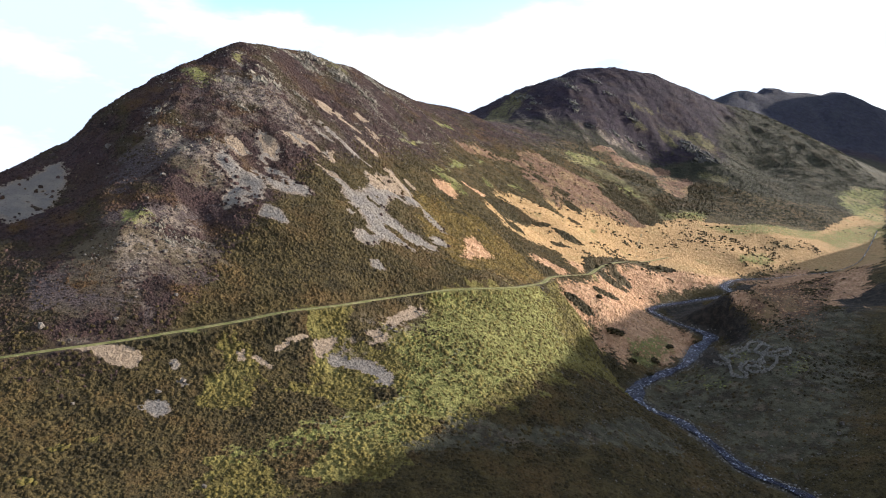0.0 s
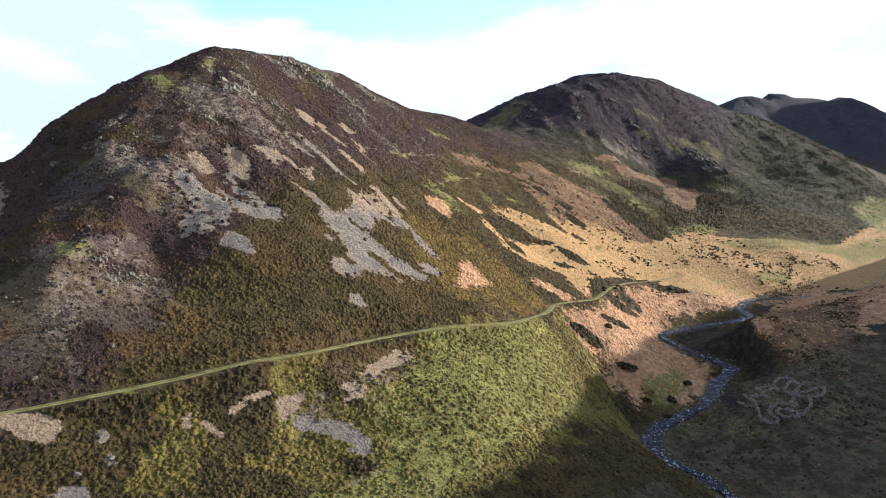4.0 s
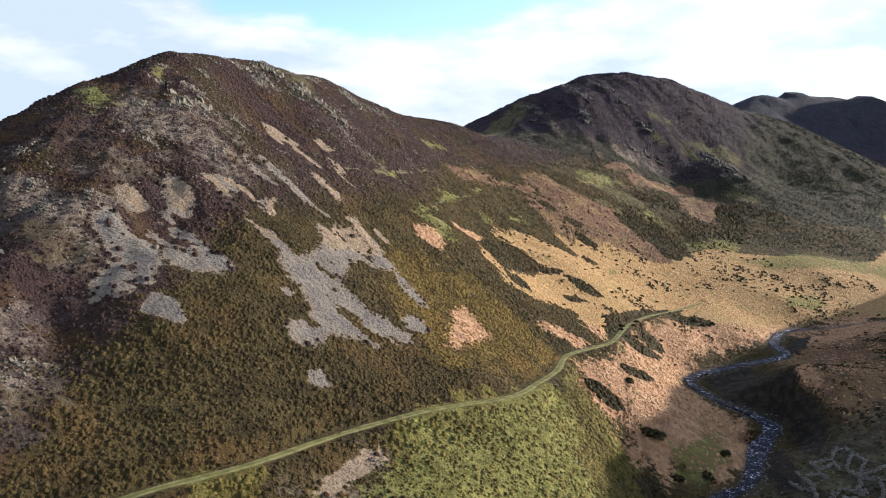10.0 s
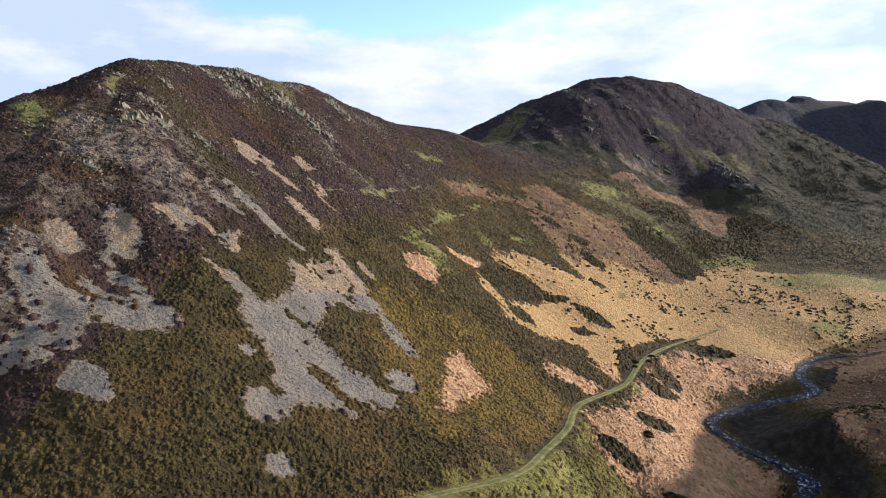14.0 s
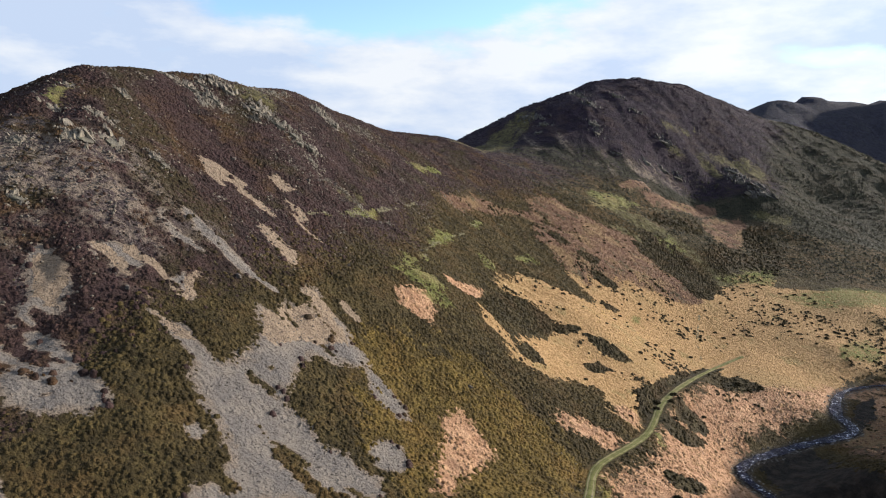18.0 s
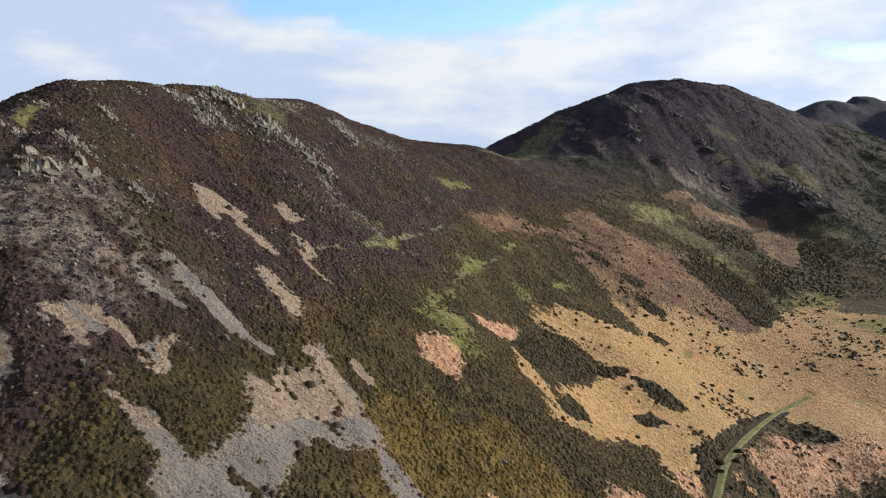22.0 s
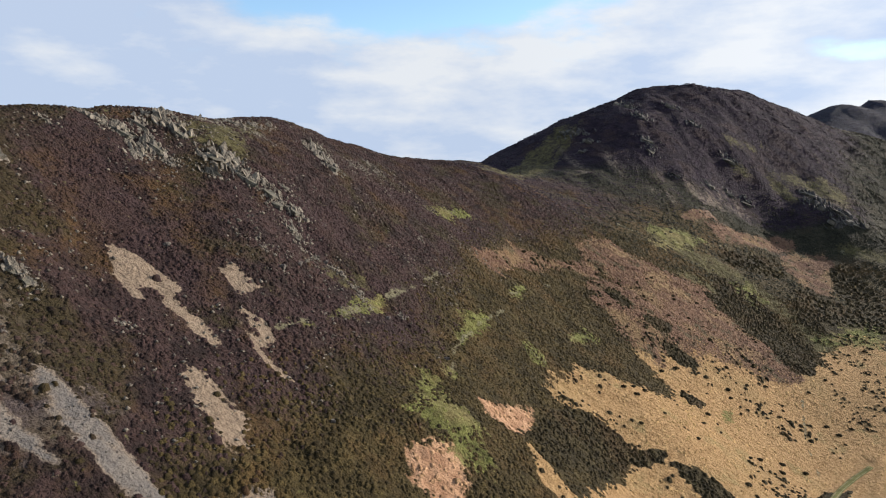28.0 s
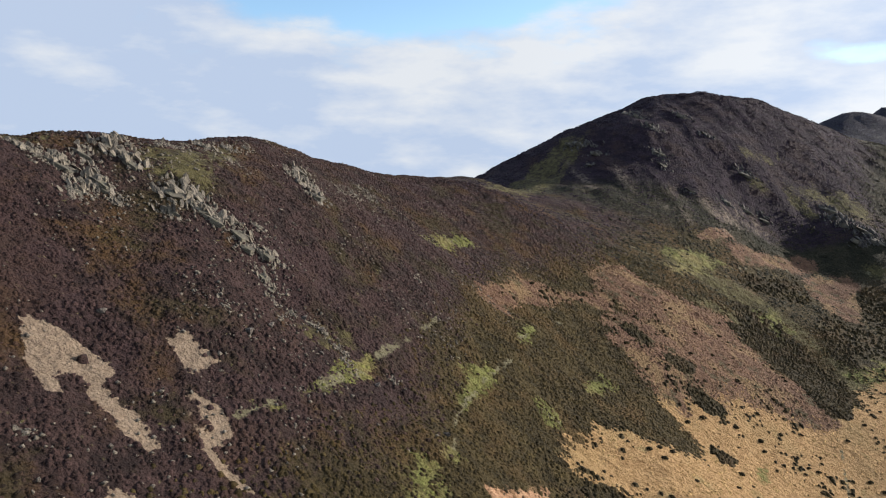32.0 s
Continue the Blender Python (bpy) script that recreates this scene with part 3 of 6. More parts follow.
def height(x, y):
    z = base_height(x, y)
    away = np.hypot(x - 30, y - 260)
    grow = 1 + np.clip((away - 300) / 250, 0, 2.0)
    steep = smoothstep(42, 62, z)
    z = z + fbm(x, y, 34, 4, 0.5) * (0.5 + 1.0 * steep) * grow
    z = z + fbm(x, y, 7.5, 3, 0.55, 3.0) * (0.28 + 0.42 * steep) * np.sqrt(grow)
    # shallow ribs and runnels that follow the fall of the near hill
    fall = smoothstep(45, 65, z) * smoothstep(128, 110, z)
    z = z + fall * 0.9 * fbm(x * 0.25 + y * 0.1, y - 0.15 * x, 9.0, 3, 0.5, 8.0)
    # rocky ribs and gullies that fan out from the summit, strongest on the hill's nose
    across, along = np.arctan2(x + 100, 318 - y) * 95, np.hypot(x + 100, 318 - y)
    nose = smoothstep(-28, -58, x) * smoothstep(290, 250, y) * smoothstep(40, 54, z) * smoothstep(118, 108, z)
    rib = np.abs(fbm(across * 0.9 + 0.1 * along, along * 0.42, 15.0, 4, 0.55, 33.0))
    z = z + (0.25 + 0.75 * nose) * smoothstep(44, 58, z) * smoothstep(470, 400, y) * smoothstep(124, 114, z) * (1.5 - 5.2 * rib)
    # gullies down the face of the far hill
    face = smoothstep(505, 560, y) * smoothstep(60, 95, z) * smoothstep(760, 640, y)
    z = z + face * (1.6 - 4.4 * np.abs(fbm(x * 0.9 + y * 0.45, y * 0.22 - x * 0.1, 20.0, 3, 0.55, 14.0)))
    # broader ribs on the third hill
    far = smoothstep(740, 820, y) * smoothstep(250, 330, x)
    z = z + far * (4.0 - 12.0 * np.abs(fbm(x * 0.9 + y * 0.3, y * 0.3, 34.0, 4, 0.6, 23.0)))
    d, h = near_line(x, y, GULLY_LINE)
    z = z - 2.2 * np.exp(-((d / 3.2) ** 2))
    d, h = near_line(x, y, TRACK_LINE)
    k = smoothstep(5.0, 1.6, d)
    z = z * (1 - k) + (h + 0.04 * fbm(x, y, 2.0, 2)) * k
    d, h = near_line(x, y, STREAM_LINE)
    k = smoothstep(7.5, 1.2, d)
    z = z * (1 - k) + (h - 0.55 + 0.55 * np.clip(d / 4.0, 0, 3) + 0.25 * fbm(x, y, 2.2, 2, 0.5, 5.0)) * k
    return z


# ---- what covers the ground: patches in plan, metres ----
PATCHES = {}


def patch(kind, outline):
    PATCHES.setdefault(kind, []).append(np.array(outline, float))


patch("meadow", [(209, 410), (273, 476), (367, 569), (205, 314), (215, 370.7), (194, 376.7)])
patch("grass", [(315, 551), (350, 581), (370, 576), (312, 482), (306, 511)])
patch("grass", [(162.1, 428.8), (201.8, 445.9), (248, 451), (233, 428), (178.7, 416.8)])
patch("grass", [(236, 436), (293, 481), (318, 491), (296, 456), (241, 417)])
patch("rust", [(123, 517), (138, 530), (153, 530), (178, 547), (179, 541), (147, 521), (128, 507)])
patch("rust", [(160, 524), (190, 535), (184, 504), (170, 487), (159, 492), (158, 508)])
patch("rust", [(107, 512), (124, 530), (125, 526), (113, 514)])
patch("grass", [(85.2, 488.7), (101, 498), (117, 499), (98, 479), (86.3, 482)])
patch("grass", [(145, 445), (170.9, 461.7), (180.4, 462.5), (167.9, 441.6), (147.5, 437.9)])
patch("grass", [(82.6, 216.7), (87.4, 218.1), (88.2, 202.1), (82.2, 203.4)])
patch("grass", [(69.4, 214.4), (80.2, 217.9), (78.1, 210.7), (69.3, 205.5)])
patch("grass", [(98.6, 224.3), (103.4, 220.4), (98.3, 213.1), (94.2, 214.4)])
patch("grass", [(104.7, 206.4), (120.9, 218.2), (113.3, 205.2), (103.3, 199.3)])
patch("turf", [(-11, 159), (0, 184), (11.9, 192.8), (30.6, 185), (36.7, 179.8), (15, 150), (-9, 127), (-17, 121), (-7, 144)])
patch("stony", [(-27.7, 150.7), (-23.8, 156.1), (-18.9, 157.4), (-13, 168), (-9, 175), (-3, 179), (-6, 169), (-11, 159), (-16.9, 153.5), (-22.8, 148.9)])
patch("stony", [(-60.3, 247.5), (-57, 249), (-51, 248), (-45.8, 245.7), (-43, 243), (-46, 238), (-51.3, 232.5)])
patch("gorse", [(65.6, 214.7), (82.9, 220.8), (90.9, 206.4), (127.3, 228.2), (103, 188.6), (57.4, 190.5)])
# outer bank of the stream's bend, its shade put into the ground colour
patch("shaded_bank", [(100.8, 304.5), (119, 310), (113.2, 264.3), (117, 255), (110.6, 239.6), (102, 230.3), (98.5, 234.9), (109.2, 259.4), (106.2, 265.3), (97.8, 277.6)])
patch("shaded_bank", [(149.1, 340.1), (163.7, 352.8), (148.8, 327.6), (135, 314.4)])
patch("gorse", [(64.9, 208.5), (90.2, 222.9), (93.4, 201.9), (97.7, 185.9), (86.6, 195.8), (63.4, 184.3)])
patch("gorse", [(109.5, 211), (134.4, 228.4), (148.4, 224.1), (126.5, 189.8), (109.3, 195.2)])
patch("grass", [(73.6, 239), (91.5, 264.1), (80.4, 238.5), (71.5, 232.6)])
patch("grass", [(78, 253), (89.6, 275.1), (78.7, 244.1)])
patch("thin", [(-93.2, 197.7), (-89.3, 213.8), (-79.5, 225.8), (-65.7, 223.1), (-55.1, 216.7), (-61.2, 206.1), (-59, 186.6), (-61.5, 174.9), (-53, 167), (-52.4, 148.9), (-61.7, 141.5), (-69.8, 146.7), (-86.8, 175.3)])
patch("thin", [(-83.7, 245.9), (-79.3, 250.2), (-67.6, 250.9), (-59, 253), (-46.8, 247.7), (-36.8, 248.7), (-44.2, 232.4), (-51.6, 225.9), (-58.8, 221.3), (-67.6, 219)])
patch("thin", [(-90, 149), (-80.2, 165.4), (-65.5, 174.9), (-56, 167), (-56.5, 150.1), (-67.8, 138.8), (-81, 134)])
patch("shaded_bank", [(168, 288.8), (191.5, 292.7), (175, 267), (147.4, 244.4)])
patch("sward", [(-81, 123), (-55.6, 137.2), (-12, 176), (32.9, 221.5), (44.3, 201.4), (30.8, 163.8), (8, 137), (-20, 107), (-64, 95)])
patch("stony", [(80, 571), (89, 537), (81, 546)])
patch("stony", [(123, 552), (143, 536), (131, 525), (121, 539)])
patch("stony", [(57, 579), (69, 541), (65, 537), (58, 564)])
patch("stony", [(-73, 164), (-70.4, 170.7), (-64.5, 174.9), (-56, 169), (-60, 165), (-63, 164), (-65, 160), (-70, 159)])
patch("stony", [(-82.8, 216.6), (-77.5, 223.8), (-68.5, 216.9), (-61.2, 206.1), (-59, 186.6), (-63.9, 187.6), (-74.4, 196.7), (-82.6, 200.2), (-89.2, 207.6), (-86.4, 214)])
patch("stony", [(-78.1, 235.9), (-73.1, 244.8), (-61.2, 252.4), (-46.8, 248.7), (-45, 236), (-57.6, 227), (-65.7, 223.1), (-71.6, 225.1)])
patch("stony", [(-74, 155), (-70, 156), (-62.7, 144.5), (-66.8, 141.7)])
patch("stony", [(-78.3, 238.2), (-76.3, 245.1), (-67.7, 248.1), (-59, 253), (-49, 247), (-38.8, 247.7), (-45.1, 234.2), (-52.5, 227.8), (-59.7, 223.2), (-66.6, 221.1)])
patch("stony", [(-57.7, 225.1), (-52.6, 226.9), (-41.6, 226), (-38.7, 224.3), (-44.9, 222.3), (-52.8, 222.2)])
patch("thin", [(158, 604), (200, 625), (192, 614), (160, 600)])
patch("thin", [(178, 587), (206, 599), (227, 597), (232, 588), (220, 582), (197, 588), (182, 582)])
patch("ochre", [(60, 604), (58, 593), (39, 588), (11, 492)])
patch("scree", [(-120, 185), (-112.7, 200.6), (-109.7, 196.6), (-104, 172), (-113, 174)])
patch("stony", [(-27.7, 150.7), (-24.8, 155), (-12, 169), (-6, 169), (-12, 157), (-17.9, 150.4), (-22.8, 150.9)])
patch("stony", [(-74, 152), (-71.2, 165.3), (-65.5, 172.8), (-58, 168), (-65, 161), (-63.7, 142.5), (-67.8, 144.6)])
patch("stony", [(-84, 127), (-73, 132), (-62.8, 135.6), (-73, 130), (-83, 126)])
patch("olive", [(-14, 245), (-3, 258), (10, 263.4), (30.8, 260.7), (40.7, 247.8), (24.8, 220.8), (5, 207.2), (-7, 225)])
patch("grass", [(167.3, 382.3), (183.9, 391.2), (172.7, 375.1), (162.3, 372.6)])
patch("turf", [(-10, 139), (-5, 148.4), (9, 162), (23.7, 190), (31.6, 201.7), (35.7, 184.5), (27.7, 167.4), (12, 146), (0, 134), (-9, 129), (-25.9, 117.6), (-35.8, 114.5), (-23.9, 126.4)])
patch("turf", [(11, 189.9), (32.9, 221.5), (37.8, 209.9), (23.7, 179), (12.9, 173)])
patch("grass", [(170.2, 379.9), (189.6, 389.6), (184, 377.7), (167.4, 372.7)])
patch("ochre", [(12, 515), (28, 556), (50, 595), (62, 610), (66, 596), (48, 560), (28, 522)])
patch("earth", [(-65.9, 210.3), (-66, 212.3), (-65.2, 213.5), (-63.7, 213.2), (-62, 212.7), (-60.2, 210.7), (-62.1, 210.3), (-64.3, 210.5)])
patch("scree", [(-48.8, 182.8), (-48.8, 185.1), (-48.1, 186.7), (-46.1, 186.4), (-44.5, 185.9), (-42.2, 183.5), (-42.9, 182.2), (-44.9, 182.5), (-47.1, 182.5)])
patch("scree", [(-52.5, 226), (-51.3, 227.9), (-49.4, 229.7), (-47.4, 229.5), (-46.1, 228.2), (-44.6, 227.6), (-45.2, 225.7), (-47, 225.2), (-49.3, 225.6), (-51.5, 224.8)])
patch("scree", [(-41.1, 226.7), (-39, 231.4), (-37.4, 235), (-36.9, 231.9), (-37.6, 228.8), (-36.6, 227.9), (-38.5, 225.9), (-40, 225.9)])
patch("scree", [(-45.3, 224.7), (-42.7, 224.5), (-40.4, 222.8), (-37.6, 221.5), (-34.8, 220.2), (-32, 218.9), (-29.3, 217.6), (-27.6, 216.9), (-30, 215.4), (-32.5, 216.9), (-35.1, 218.4), (-37.9, 219.7), (-40.7, 221), (-43.1, 222.8)])
patch("scree", [(-31, 214.7), (-28.2, 217.8), (-25.4, 221.7), (-22.6, 223), (-20.4, 221.6), (-18.9, 217.6), (-16, 216.6), (-13.4, 215), (-10.8, 213.4), (-7.9, 214.2), (-4.8, 212.9), (-2.8, 210.8), (-4.4, 208), (-7.6, 206.3), (-9.5, 203), (-11.8, 203.7), (-13.8, 202.8), (-16.8, 201.1), (-19, 198.5), (-20.8, 194.8), (-23, 193.1), (-23.8, 194.5), (-22.5, 197.8), (-21, 200.7), (-21, 203.3), (-22.1, 205.9), (-23.7, 208.1), (-25.8, 209.9), (-28.4, 211.2), (-30.5, 212.7)])
patch("scree", [(-25.9, 233.7), (-23.3, 237.6), (-21.4, 242.9), (-20.5, 249), (-18.9, 251.1), (-17.1, 247.3), (-13.5, 247.4), (-11.7, 244), (-8.8, 243.4), (-7.4, 240.2), (-9.7, 238.1), (-11.7, 238), (-13.5, 235.4), (-16.1, 234.8), (-18.3, 231.5), (-19.4, 227.8), (-19.8, 222.8), (-21.8, 222.3), (-23.6, 223.1), (-23.8, 227.1), (-24, 231.5)])
patch("scree", [(-7, 239.1), (-4.9, 238.9), (-2.5, 237.5), (-0.3, 236.2), (1.1, 233.7), (-0.4, 231.6), (-2.5, 232.8), (-5.2, 233.2), (-6.4, 235.4)])
patch("scree", [(-3.5, 221), (-1.9, 223.9), (-0, 223.5), (1.5, 220.8), (0.3, 217.7), (-1.9, 215.8), (-2.9, 212), (-3.9, 215.7)])
patch("scree", [(-28.8, 203.8), (-28, 205.2), (-26.9, 204.8), (-27.4, 202.6), (-28.2, 202.4)])
patch("scree", [(-19.4, 187.2), (-18.1, 188.7), (-16.9, 187.9), (-15.9, 186.5), (-17, 185.7), (-18.3, 185.2), (-19.2, 185.5)])
patch("scree", [(-46.9, 242.4), (-43, 243.3), (-38.3, 243.8), (-33.9, 243.8), (-29.5, 244.2), (-30.2, 242), (-34.7, 240.4), (-39.6, 239.3), (-44.2, 239.2)])
patch("earth", [(-52.4, 278.3), (-51, 278.6), (-48.8, 278.4), (-46.3, 278.3), (-44.3, 278.3), (-42.5, 278.3), (-41.2, 277.7), (-41.9, 276.1), (-41.5, 274.6), (-39.7, 274.2), (-38, 273.7), (-36.6, 273.4), (-34.9, 272.4), (-32.7, 271.4), (-33.7, 270.8), (-35, 271.2), (-36.2, 270.8), (-37.5, 271.9), (-39.4, 272.5), (-41.3, 273), (-42.5, 274.9), (-43.8, 275.2), (-45.2, 274.3), (-46.1, 273.5), (-46, 272.5), (-44.7, 271.6), (-43.4, 270.7), (-44.7, 270.5), (-46.4, 271.4), (-48.2, 272.5), (-49.9, 274.6)])
patch("earth", [(-39.2, 289), (-37.7, 289.6), (-35.6, 289.2), (-33.9, 288.6), (-31.7, 288.6), (-32.2, 286.5), (-33.1, 284.6), (-34.1, 284.5), (-35.3, 285.6), (-36.4, 286.1), (-37.6, 287.3)])
patch("earth", [(-33.5, 281.1), (-32.1, 281.3), (-30.4, 282), (-28.4, 281.9), (-27.5, 280.7), (-26.2, 279.1), (-27.1, 277.3), (-27.6, 275.8), (-26.9, 275), (-25.3, 274.3), (-23.3, 273.5), (-22.1, 273.5), (-23.3, 272.8), (-25.2, 273.1), (-27.2, 274.1), (-29.3, 276.2), (-31.1, 278), (-32.8, 279.5)])
patch("earth", [(-33.5, 262.5), (-32.6, 263.2), (-31.1, 262.6), (-29.4, 262.1), (-28, 261.4), (-26.2, 260.7), (-24.7, 259.8), (-24.9, 257.9), (-24.1, 256.9), (-24.5, 255.1), (-25.7, 254.7), (-26.7, 254.2), (-28.3, 255.4), (-29.6, 257), (-31, 258.5), (-32.4, 260.2)])
patch("earth", [(-14.9, 254.9), (-13.7, 255.1), (-12.1, 254.7), (-10.5, 253.6), (-11.1, 252.6), (-12.9, 252.9), (-14.3, 253.3)])
patch("earth", [(-25.3, 234.1), (-24.3, 237.1), (-23.1, 240.1), (-21.7, 242.7), (-20.5, 244), (-21.2, 246.3), (-20.5, 250.2), (-19.3, 251), (-17.5, 250.1), (-16, 249.3), (-15.2, 248.8), (-16, 247.3), (-14.2, 246.3), (-12.6, 245.9), (-12, 243.9), (-23.3, 229.9), (-24.6, 230.6)])
patch("earth", [(-59.2, 220), (-58.4, 220.7), (-56.2, 221.2), (-54.3, 220.1), (-52.8, 219.1), (-53, 217.8), (-53.3, 216.6), (-52.9, 214.9), (-53.8, 214.5), (-55.3, 214.9), (-55.9, 214.7)])
patch("earth", [(-52.7, 226.4), (-51.6, 227.5), (-50.1, 227.7), (-48.7, 227.3), (-47.1, 227.3), (-45.7, 226.2), (-45.3, 224.8), (-46.4, 224.8), (-47.9, 225.4), (-49.8, 225.8), (-51.6, 225.8)])
patch("earth", [(-49.4, 229.9), (-47.9, 230.9), (-46.6, 230.3), (-44.2, 230.5), (-42.7, 230.3), (-41.8, 229.5), (-39.6, 227.6), (-37.6, 227.5), (-37.3, 229), (-38.3, 230.3), (-38.6, 232.2), (-37.4, 234), (-36.2, 234.4), (-34.2, 234.1), (-35.7, 233.3), (-37.2, 232.3), (-37.5, 230.1), (-36.5, 228.7), (-37.2, 226.4), (-39.2, 226), (-40.9, 227.5), (-42.8, 229.1), (-45.4, 229.4), (-47.4, 228.9)])
patch("earth", [(-44.5, 224.5), (-43, 223.9), (-41.3, 223), (-39.6, 222), (-41.1, 222), (-43, 223)])
patch("earth", [(-40.3, 220.9), (-39, 221.1), (-36.9, 220.5), (-35, 220), (-33.1, 220), (-34.3, 219.1), (-36.3, 219.2), (-38.6, 219.7)])
patch("scree", [(-45.9, 248.4), (-43, 248.7), (-39.6, 248.2), (-36.7, 247.1), (-34.8, 245.5), (-35.8, 244.3), (-38.2, 244.3), (-40.8, 244.5), (-43.8, 245.6)])
patch("scree", [(-33.2, 244.8), (-31.3, 244.6), (-29.6, 244), (-27.6, 244), (-25.7, 243.7), (-26.8, 242.8), (-29, 242.9), (-30.9, 243.1), (-32.4, 243.2)])
patch("scree", [(-44.7, 240.4), (-43, 241.2), (-39.8, 240.5), (-37.1, 239.6), (-37.7, 238.6), (-40.2, 238.9), (-42.8, 239.4), (-44.1, 238.7)])
patch("grass", [(-19, 300.7), (-17.6, 307.1), (-16.1, 312.2), (-14, 317.2), (-14, 313.1), (-15.8, 306.1), (-17.6, 300.5)])
patch("grass", [(-23.7, 286.4), (-22.8, 289.9), (-21.1, 291.8), (-21.6, 288.8), (-22.6, 286.9)])
patch("grass", [(-6.3, 283.2), (-4.2, 290.8), (-1.7, 299.6), (1.6, 303.8), (0.4, 294.5), (2.4, 293.1), (4.8, 292.5), (6.9, 290.3), (8.8, 287), (8.5, 281.1), (6.2, 278.7), (4.5, 280.6), (2.7, 281.6), (0.4, 282.1), (-2.4, 282.2), (-4.6, 280.9)])
patch("bracken", [(-4.2, 273.3), (-2.6, 277.3), (0.5, 280.6), (3, 281.3), (4.6, 280.1), (5.8, 276.9), (4.6, 273.2), (3.8, 269.3), (1.7, 267.9), (-0.6, 268.3), (-2.8, 269.5)])
patch("bracken", [(7.7, 300.7), (10.7, 303.1), (14.2, 308.3), (18.9, 313.9), (18.1, 304.7), (14.3, 296.6), (11.8, 297.4), (8.9, 297.8)])
patch("rust", [(6.3, 379.7), (12.1, 388.9), (19.5, 407.2), (25.5, 409.3), (31.7, 412), (39.4, 417.1), (48.1, 426.3), (53.8, 427.1), (57.3, 423.6), (49.5, 416.5), (40.9, 413.3), (33.1, 405.9), (25.3, 394.7), (18.3, 385.4), (13.4, 372.3), (9.6, 371), (7.3, 370.9)])
patch("rust", [(45.7, 435.8), (53.8, 449), (62.4, 452.4), (68.6, 448.8), (78, 449.7), (87.3, 449.9), (97.5, 453.3), (104.9, 453.1), (109.3, 445.7), (109.9, 429.5), (118.4, 430.5), (118.1, 414.4), (121.3, 407), (112.4, 397.7), (101.4, 398.5), (92.2, 399.2), (84, 397.6), (71, 384.8), (64.4, 380.4), (58.2, 379.9), (53.7, 383.4), (50.5, 389.8), (46.8, 398.6), (48.4, 410), (55.6, 421), (48.6, 424.1)])
patch("meadow", [(23.4, 330.1), (26.7, 335.4), (31.6, 335.6), (34.6, 346.5), (38.5, 351.5), (44.9, 353.3), (49.1, 351.7), (54.3, 354.3), (59.8, 356.1), (63.2, 362.5), (59.9, 372.9), (56.3, 379.2), (60.1, 388.1), (72.3, 396.2), (87.1, 407.1), (101, 412.8), (112.7, 407.2), (120.9, 404), (133.2, 413.3), (147.3, 436.3), (149.2, 444.5), (161.2, 451.4), (172.2, 450.7), (134, 383.1), (39.2, 325), (35.8, 328.1), (31.5, 325.8), (27.1, 322.9), (25.4, 324.2), (23.6, 326.5)])
patch("meadow", [(24.4, 333.3), (30.2, 338.7), (35.9, 349), (42.2, 353.1), (50.3, 344.7), (58.8, 340.8), (79.3, 375.3), (109, 399.7), (146.4, 405.9), (177.4, 395.1), (144.1, 338.7), (120.8, 335.9), (119, 353.7), (107.7, 351.4), (95.4, 339.8), (80.7, 319.1), (68.2, 303.3), (60.9, 291.6), (60.5, 285.5), (54.8, 280), (50.8, 280.3), (50.1, 284.2), (49.2, 290.9), (43, 288.7), (38, 284.3), (33.2, 280.2), (29.8, 279.9), (24.9, 277.6), (24.7, 285.5), (27.9, 293.4), (34.6, 304.9), (40.3, 316.6), (40.4, 322), (37.7, 327), (31.9, 329.4), (25.7, 327.5)])
patch("meadow", [(16.5, 297.5), (19.1, 295.5), (21.4, 293.8), (25.5, 291), (26, 284.7), (24.5, 284.7), (21, 287.8), (18.1, 288.2)])
patch("gorse", [(100.5, 449.3), (109.9, 455.4), (116.3, 452.2), (120.8, 446), (125.8, 441.9), (132, 440.8), (137.3, 438), (129.9, 416.1), (124.9, 408.5), (119.5, 409.5), (117.7, 415.2), (116.9, 426.9), (111.3, 429.8), (107.7, 437.7), (102.2, 440.9)])
patch("gorse", [(145.9, 474.8), (161.2, 490.4), (169.3, 485), (172.9, 477.3), (167.4, 462.4), (156.6, 451.3), (146.3, 448.8), (141.2, 453.4), (142.6, 461.8)])
patch("gorse", [(184.1, 516), (195.6, 522.4), (196.4, 507.1), (196.9, 491.9), (176.2, 455.4), (168.9, 453.1), (171.8, 467.9), (176.1, 485.3), (176.6, 496.6)])
patch("gorse", [(52.3, 409.9), (56.9, 412.9), (59.1, 409.1), (61.2, 405.4), (58.7, 402.8), (55.1, 404.1)])
patch("gorse", [(63.3, 401.9), (68.8, 404.7), (73.6, 404.4), (73.3, 399.7), (67.7, 396.5), (64.3, 398)])
patch("gorse", [(67.3, 391.5), (73.2, 392.7), (77.5, 391.7), (77.4, 385.3), (72.3, 383.2), (68.1, 384.2)])
patch("gorse", [(66.3, 368.5), (70.7, 369.5), (74.7, 368.7), (72.3, 364.1), (67.8, 362.7)])
patch("gorse", [(40.6, 318.2), (46.8, 325.2), (52.1, 326.2), (49.7, 322.5), (44, 318.5)])
patch("gorse", [(51.7, 324.3), (57.7, 324.5), (61.7, 323.4), (64.7, 321.6), (65.4, 318.1), (60.5, 315.3), (56.7, 316.5), (53.3, 319.5)])
patch("gorse", [(26.5, 286.7), (30.2, 293.9), (32.9, 292.5), (33.5, 287.1), (30.3, 284.1), (27.5, 283.7)])
